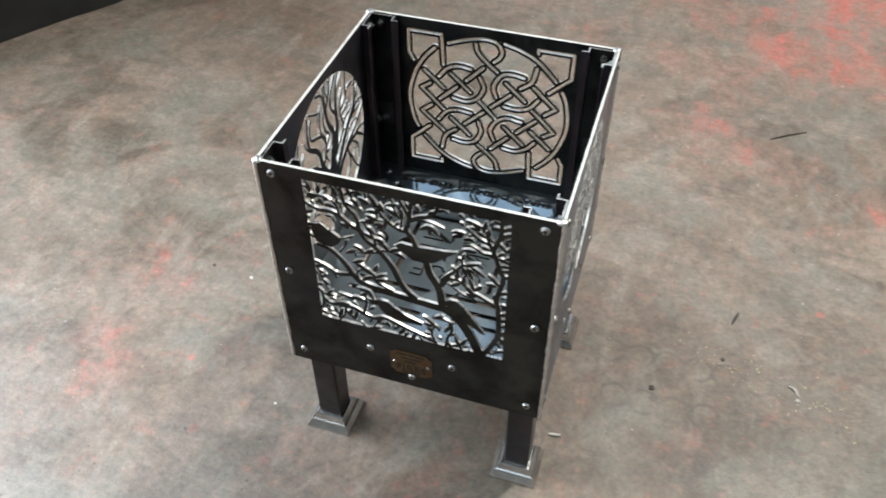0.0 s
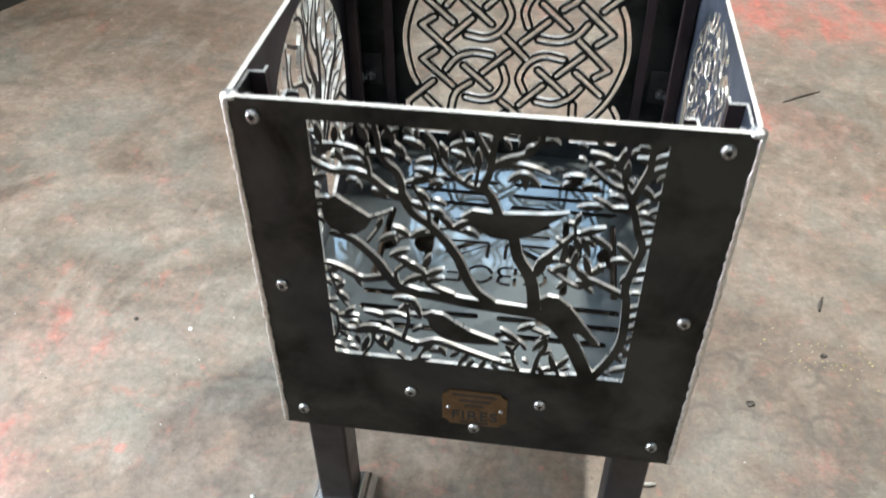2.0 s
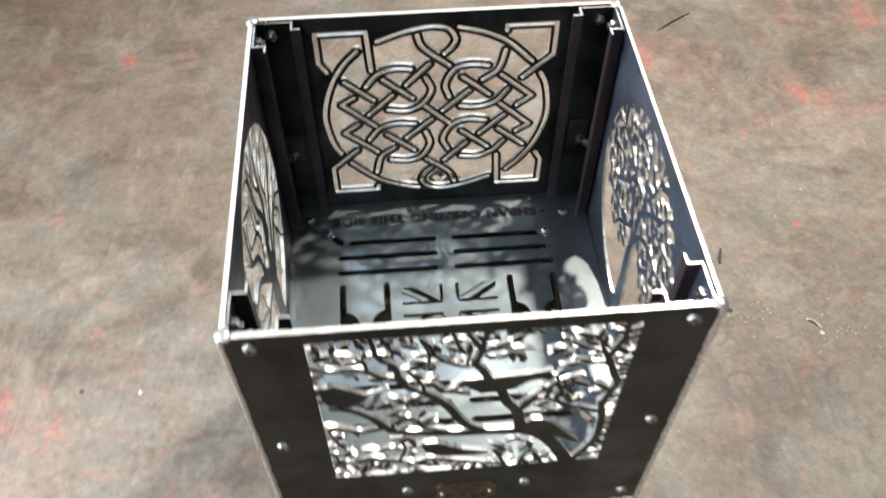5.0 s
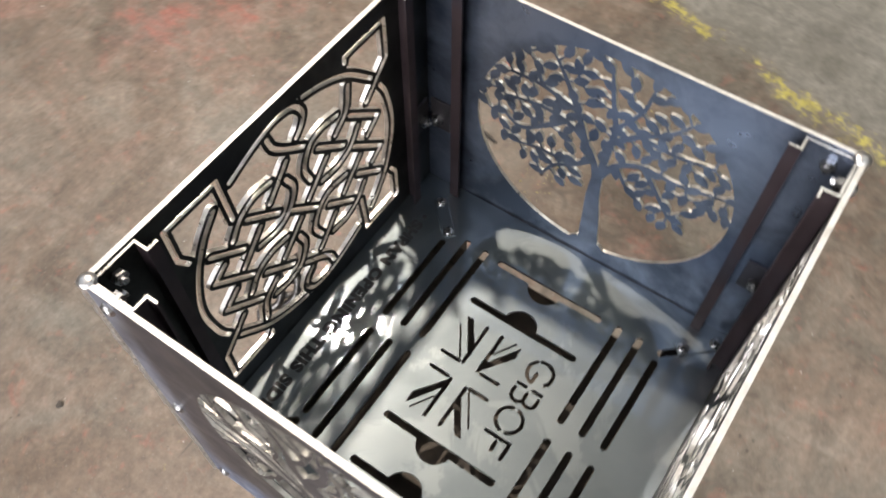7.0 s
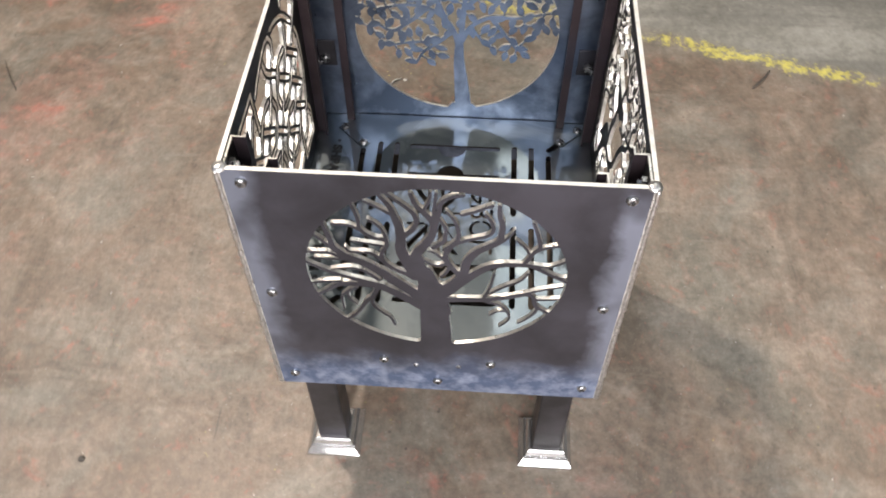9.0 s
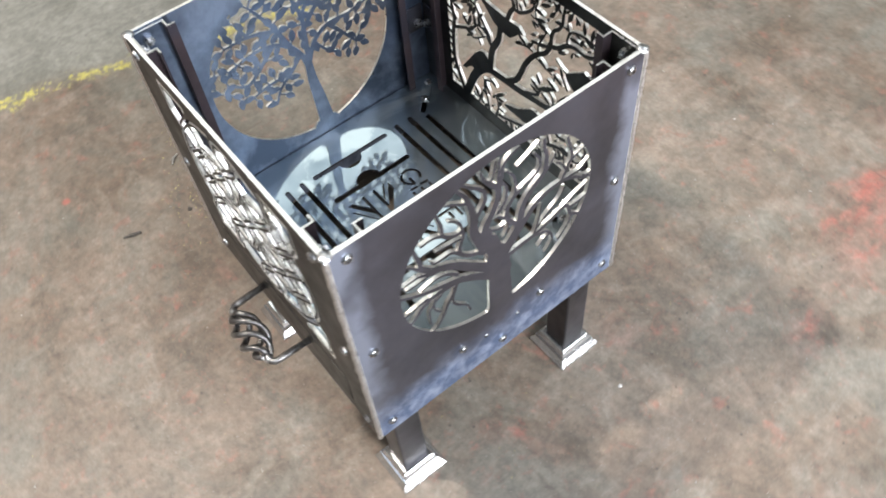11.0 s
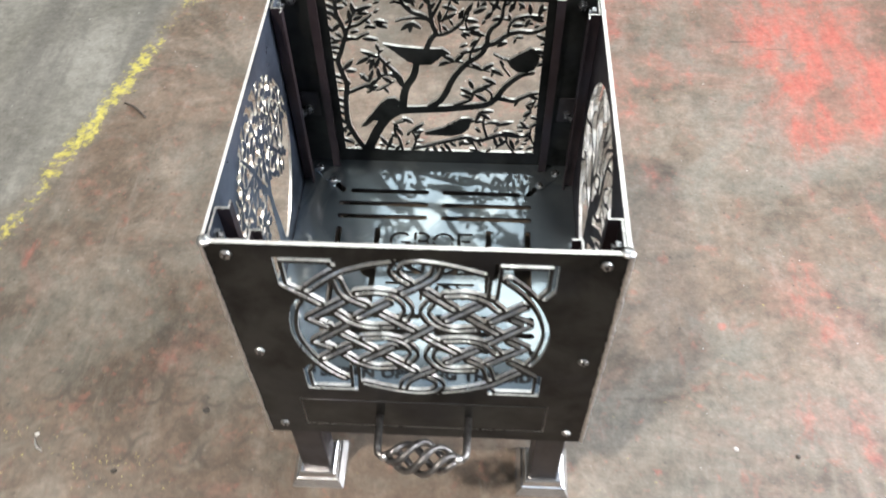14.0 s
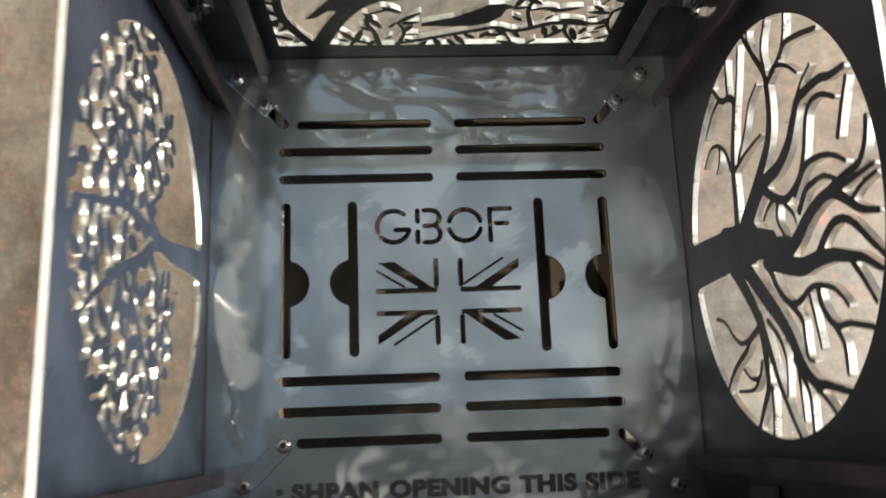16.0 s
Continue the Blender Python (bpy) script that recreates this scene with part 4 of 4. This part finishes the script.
FACES = {"front": pose(0, -W, 0, 90, 0, 0), "back": pose(0, W, 0, 90, 0, 180), "left": pose(-W, 0, 0, 90, 0, -90), "right": pose(W, 0, 0, 90, 0, 90)}
for face, m in FACES.items():
    spots = [(s * 0.187, z) for s in (-1, 1) for z in (0.621, 0.435, 0.25)]
    if face != "back":
        spots += [(-0.067, 0.298), (0.067, 0.298), (0.0, 0.2485)]
    for k, (u, z) in enumerate(spots):
        fixed("bolt", BOLT_ME, m @ pose(u, z, 0, 0, 0, 17 * k), pit)
        if z > 0.32:
            fixed("nut", NUT_ME, m @ pose(u, z, -0.0108 if z < 0.5 else -0.0076, 180, 0, 23 * k), pit)
    if face == "left":
        for u in (-0.027, 0.027):
            fixed("rivet", BOLT_ME, m @ pose(u, 0.288, 0) @ Matrix.Diagonal((0.5, 0.5, 0.5, 1)), pit)
for sx in (-1, 1):
    for sy in (-1, 1):
        corner_bracket(sx, sy), weld_bead(sx, sy), leg(sx, sy)


def badge():
    s = Sheet(-34.0, 34.0, -27.0, 27.0, 0.5)
    for a in (-1, 1):
        for b in (-1, 1):
            s.S = np.minimum(s.S, np.hypot(s.U - a * 35.0, s.V - b * 28.0) - 8.5)
    ob = s.build("badge", lambda u, v, d: (u, -W - 0.0014 + d, v + 0.2815), 1.2, [BRASS, BRASS], pit, "notched brass maker's plate", True)
    for u in (-0.0275, 0.0275):
        fixed("rivet", BOLT_ME, pose(u, -W - 0.0012, 0.281, 90, 0, 0) @ Matrix.Diagonal((0.4, 0.4, 0.5, 1)), pit)
    cu = bpy.data.curves.new("badge_word", "FONT")
    cu.body, cu.size, cu.align_x, cu.extrude = "FIRES", 0.0195, "CENTER", 0.0002
    cu.space_character, cu.offset = 1.12, 0.0003
    cu.materials.append(DARK)
    word = new("badge_word", cu)
    word.parent, word.matrix_basis = ob, pose(0, -W - 0.0016, 0.2635, 90, 0, 0)
    for z, w in ((0.3020, 0.046), (0.2935, 0.034), (0.2862, 0.020), (0.2585, 0.030)):
        bm = bmesh.new()
        box(bm, -w / 2, w / 2, -W - 0.0017, -W - 0.0013, z - 0.0014, z + 0.0014)
        part("badge_line", bm, DARK, ob)


badge()

# ---- the grate plate ----
GZ, GX, GY = 0.322, 0.0025, -0.004
grate = thing("fire_grate", "glossy steel fire grate plate with slots inside the pit", "grate", (GX, GY, GZ))


def grate_plate():
    s = Sheet(-207.0, 202.0, -200.5, 208.5, 0.8)
    for sy in (-1, 1):
        for sx in (-1, 1):
            for y, far in ((87, 140), (112, 140), (137, 125)):
                s.slot([(sx * 14, sy * y), (sx * far, sy * y)], 4.0)
            s.slot([(sx * 140, sy * 138), (sx * 166, sy * 166)], 4.2)
    for sx in (-1, 1):
        for x, inward in ((138, -1), (81, 1)):
            s.slot([(sx * x, -62), (sx * x, 64)], 4.2)
            disc = np.hypot(s.U - sx * x, s.V - 5) - 20.0
            s.S = np.minimum(s.S, np.maximum(disc, -inward * sx * (s.U - sx * x)))
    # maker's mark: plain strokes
    def stroke(*pts):
        s.slot([(-x, -y) for x, y in pts], 2.1)

    def arc(cx, cy, r, a0, a1):
        stroke(*[(cx + r * math.cos(radians(a0 + (a1 - a0) * k / 14)), cy + r * math.sin(radians(a0 + (a1 - a0) * k / 14))) for k in range(15)])

    arc(-46, 43, 14, 50, 200), arc(-46, 43, 14, 222, 345), stroke((-33, 40), (-44, 40))
    stroke((-25, 29), (-25, 38)), stroke((-25, 47), (-25, 57))
    stroke((-19, 57), (-13, 57)), arc(-13, 50, 7, -70, 80), arc(-13, 36, 7.5, -80, 70), stroke((-19, 28.5), (-13, 28.5)), stroke((-19, 43), (-14, 43))
    arc(16, 43, 14, 15, 165), arc(16, 43, 14, 195, 345)
    stroke((38, 29), (38, 57), (56, 57)), stroke((43, 44), (53, 44))
    # flag: four quarters of bars and stripes
    for sx in (-1, 1):
        for sy in (-1, 1):
            q = lambda a, b: (sx * a, 23 + sy * b)
            s.slot([q(12, 9.5), q(60, 9.5)], 2.2)
            s.slot([q(10.5, 14), q(10.5, 35)], 2.2)
            inside = sx * sy < 0
            s.S = np.minimum(s.S, -blob_field(s, [q(13, 11), q(24, 11), q(60, 34), q(46, 35)] if inside else [q(22, 11), q(36, 11), q(61, 28), q(61, 36)]))
            s.slot([q(38, 13), q(61, 27)] if inside else [q(14, 15), q(47, 36)], 1.1)
    return s.build("plate", lambda u, v, d: (u / 1.0, v / 1.0, -d), 3.0, [GRATE, TUBE], grate, "blue-grey glossy cut plate", False)


def blob_field(sheet, poly):
    t = Sheet(0, 1, 0, 1)
    t.u, t.v, t.U, t.V = sheet.u, sheet.v, sheet.U, sheet.V
    t.S = np.full_like(sheet.U, -50.0)
    t.blob(poly)
    return t.S


grate_plate()
for sx in (-1, 1):
    for sy in (-1, 1):
        # three of the straps are slid outward along their slots
        near, far = ((0.139, 0.138), (0.170, 0.169)) if sx > 0 and sy > 0 else ((0.157, 0.155), (0.182, 0.181))
        for k, (a, b) in enumerate((near, far)):
            fixed("bolt", BOLT_ME, pose(sx * a, sy * b, 0.0022, 0, 0, 11 * k), grate)
        bm = bmesh.new()
        reach = math.hypot(far[0] - near[0], far[1] - near[1]) / 2 + 0.007
        box(bm, -reach, reach, -0.0075, 0.0075, 0.0003, 0.0022, 0.0006)
        bm.transform(pose(sx * (near[0] + far[0]) / 2, sy * (near[1] + far[1]) / 2, 0, 0, 0, 45 * sx * sy))
        part("corner_strap", bm, GRATE, grate)
# flat dark letters and dot: shade painted where the plate is cut through
cu = bpy.data.curves.new("stencil_text", "FONT")
cu.body, cu.size, cu.align_x, cu.extrude, cu.offset = "SHPAN OPENING THIS SIDE", 0.0176, "CENTER", 0.0002, 0.0011
cu.space_character, cu.space_word = 1.09, 1.15
cu.materials.append(DARK)
words = new("stencil_text", cu)
bm = bmesh.new()
bmesh.ops.create_cone(bm, cap_ends=True, segments=12, radius1=0.0028, radius2=0.0028, depth=0.0004, matrix=pose(0.142, 0.1745, 0.0004))
part("stencil_dot", bm, DARK, grate)
bpy.context.view_layer.update()
words.parent, words.matrix_basis = grate, pose(-0.009, 0.1815, 0.0004, 0, 0, 180) @ Matrix.Diagonal((0.284 / words.dimensions.x, 1, 1, 1))

# ---- the ash pan ----
pan = thing("ash_pan", "steel ash pan with twisted basket handle, slid into the pit", "ash pan", (0, 0, 0.252))
bm = bmesh.new()
box(bm, -0.1545, 0.1545, 0.2075, 0.2105, -0.001, 0.0665, 0.0006)
part("pan_front", bm, STEEL, pan)
bm = bmesh.new()
outer = [bm.verts.new((x, y, z)) for z in (0.0, 0.045) for x, y in ((-0.146, -0.194), (0.146, -0.194), (0.146, 0.207), (-0.146, 0.207))]
inner = [bm.verts.new((x, y, z)) for z in (0.002, 0.045) for x, y in ((-0.144, -0.192), (0.144, -0.192), (0.144, 0.205), (-0.144, 0.205))]
bm.faces.new(outer[3::-1]), bm.faces.new(inner[:4])
for k in range(4):
    j = (k + 1) % 4
    bm.faces.new((outer[k], outer[j], outer[4 + j], outer[4 + k]))
    bm.faces.new((inner[j], inner[k], inner[4 + k], inner[4 + j]))
    bm.faces.new((outer[4 + k], outer[4 + j], inner[4 + j], inner[4 + k]))
part("tray", bm, TRAY, pan, "tan dusty pan")
hz = 0.029
for sx in (-1, 1):
    bm = bmesh.new()
    path = [(sx * 0.0575, 0.211, hz), (sx * 0.0565, 0.256, hz), (sx * 0.0555, 0.263, hz), (sx * 0.051, 0.267, hz), (sx * 0.041, 0.2675, hz)]
    tube(bm, path, 0.0050, 8)
    part("handle_arm", bm, FORGED, pan, "bright bent bar", True)
    bm = bmesh.new()
    bmesh.ops.create_icosphere(bm, subdivisions=2, radius=0.0068, matrix=pose(sx * 0.046, 0.2675, hz) @ Matrix.Diagonal((1.25, 0.95, 0.95, 1)))
    part("weld_blob", bm, WELD, pan, "bright weld lump", True)
for k in range(4):
    bm = bmesh.new()
    pts = []
    for i in range(25):
        f = i / 24
        a = k * math.pi / 2 + f * math.pi * 1.6
        r = 0.0040 + 0.0160 * math.sin(math.pi * f) ** 0.75
        pts.append((0.042 - 0.084 * f, 0.2675 + r * math.cos(a), hz + r * math.sin(a)))
    tube(bm, pts, 0.0044, 8)
    part("twisted_rod", bm, FORGED, pan, "", True)

# ---- loose things on the floor ----
def wire(pts, r, name, label, mat, cat, group=""):
    bm = bmesh.new()
    c = Vector(pts[0]).lerp(Vector(pts[-1]), 0.5)
    tube(bm, [Vector(p) - Vector((c.x, c.y, 0)) for p in smooth_line(pts, 4)], lambda f: r * (0.5 + 0.5 * math.sin(math.pi * min(max(f, 0.08), 0.92))), 6)
    ob = part(name, bm, mat, None, label, True)
    ob.location = (c.x, c.y, 0)
    tagged(ob, label, cat, group)


wire([(0.566, 0.961, 0.002), (0.613, 0.994, 0.003), (0.656, 1.020, 0.002)], 0.002, "wire_offcut", "dark thin wire offcut lying on concrete", SPLINTER, "wire")
wire([(0.728, -0.662, 0.003), (0.702, -0.646, 0.006), (0.669, -0.617, 0.003)], 0.003, "steel_splinter", "dark curled steel splinter lying on concrete", SPLINTER, "splinter", "steel splinters")
wire([(0.519, 0.288, 0.003), (0.523, 0.304, 0.004), (0.529, 0.321, 0.003)], 0.003, "steel_splinter", "short dark steel splinter lying on concrete", SPLINTER, "splinter", "steel splinters")
wire([(0.634, 0.160, 0.002), (0.645, 0.153, 0.004), (0.653, 0.139, 0.002)], 0.002, "metal_curl", "small bright metal curl lying on concrete", EDGE, "swarf")
wire([(0.215, -0.086, 0.003), (0.225, -0.085, 0.003), (0.237, -0.083, 0.003)], 0.003, "metal_chip", "small pale chip lying on concrete", CHIP, "chip")


def pebble(x, y, r, mat, label, seed):
    rng = random.Random(seed)
    bm = bmesh.new()
    bmesh.ops.create_icosphere(bm, subdivisions=2, radius=r)
    for v in bm.verts:
        v.co *= rng.uniform(0.75, 1.2)
        v.co.z = max(v.co.z * 0.6, -0.25 * r)
    ob = part("grit_lump", bm, mat)
    ob.location = (x, y, 0.25 * r)
    tagged(ob, label, "debris", "loose lumps on the floor")


for k, (x, y, r) in enumerate([(0.382, 0.076, 0.007), (-0.589, 0.118, 0.005), (-0.246, 0.549, 0.007), (0.507, 0.188, 0.006)]):
    pebble(x, y, 0.8 * r, SPLINTER, "small dark lump of grit on concrete", k)
for k, (x, y, r) in enumerate([(-0.492, 0.109, 0.004), (-0.296, -0.175, 0.003), (0.652, 0.131, 0.004)]):
    pebble(x, y, r, CHIP, "small pale chip on concrete", 20 + k)


def grit():
    rng = random.Random(3)
    verts, faces, slots = [], [], []
    for k in range(1500):
        x, y = rng.uniform(-1.6, 1.4), rng.uniform(-1.6, 1.6)
        r, a = rng.uniform(0.0008, 0.0022), rng.uniform(0, 6.3)
        fleck = k >= 1420
        if fleck:
            # crumbs of yellow paint strewn off the line
            f = rng.random()
            x, y = 0.78 - 0.36 * f + rng.gauss(0, 0.035), 0.105 + 0.105 * f + rng.gauss(0, 0.025)
            r *= 1.3
        n = len(verts)
        for i in range(3):
            q = a + i * 2.1 + rng.uniform(-0.4, 0.4)
            verts.append((x + r * math.cos(q), y + r * math.sin(q) * rng.uniform(0.4, 1.2), -0.0002))
        verts.append((x, y, r * 0.8))
        faces += [(n, n + 1, n + 3), (n + 1, n + 2, n + 3), (n + 2, n, n + 3)]
        slots += [2 if fleck else 0 if rng.random() < 0.30 else 1] * 3
    me = bpy.data.meshes.new("grit")
    me.from_pydata(verts, [], faces)
    me.polygons.foreach_set("material_index", np.array(slots, np.int32))
    tagged(linked("grit", me, [CHIP, SPLINTER, YELLOW]), "fine pale and dark grit scattered on concrete", "grit", kind="stuff")


grit()


def door_light_block():
    """A tall rounded black bulk, its unseen height added to block door light; only its foot is seen."""
    foot = smooth_line([(-1.9, 0.35), (-1.69, 0.73), (-1.575, 0.925), (-1.45, 1.124), (-1.28, 1.5)], 6)
    pts = [tuple(p) for p in foot] + [(-1.3, 2.3), (-2.6, 2.3), (-2.75, 0.5)]
    cx, cy = sum(p[0] for p in pts) / len(pts), sum(p[1] for p in pts) / len(pts)
    bm = bmesh.new()
    rings = []
    dense = []
    for p, q in zip(pts, pts[1:] + pts[:1]):
        n = max(1, int(math.hypot(q[0] - p[0], q[1] - p[1]) / 0.05))
        dense += [(p[0] + (q[0] - p[0]) * i / n, p[1] + (q[1] - p[1]) * i / n) for i in range(n)]
    pts = dense
    # hanging folds that open towards the hem, and a sagging top
    for z, k in ((0.0, 1.0), (0.02, 1.004), (0.12, 0.996), (0.4, 0.985), (0.8, 0.97), (1.20, 0.95), (1.36, 0.92), (1.45, 0.86), (1.50, 0.72), (1.47, 0.4)):
        open_by = 0.022 * max(0.0, 1.0 - z / 1.3)
        wob = [open_by * (math.sin(0.9 * i) + 0.5 * math.sin(2.3 * i + 1.0)) * (0.15 if z < 0.01 else 1.0) + 0.006 * math.sin(0.31 * i + 5 * z) for i in range(len(pts))]
        rings.append([bm.verts.new((cx + (x - cx) * (k + w), cy + (y - cy) * (k + w), z)) for (x, y), w in zip(pts, wob)])
    for lo, hi in zip(rings, rings[1:]):
        for i in range(len(pts)):
            j = (i + 1) % len(pts)
            bm.faces.new((lo[i], lo[j], hi[j], hi[i]))
    bm.faces.new(rings[-1])
    bmesh.ops.recalc_face_normals(bm, faces=bm.faces[:])
    tagged(part("door_light_block", bm, RUBBER, None, "", True), "large black bulk blocking door light, standing on concrete", "machine")


door_light_block()
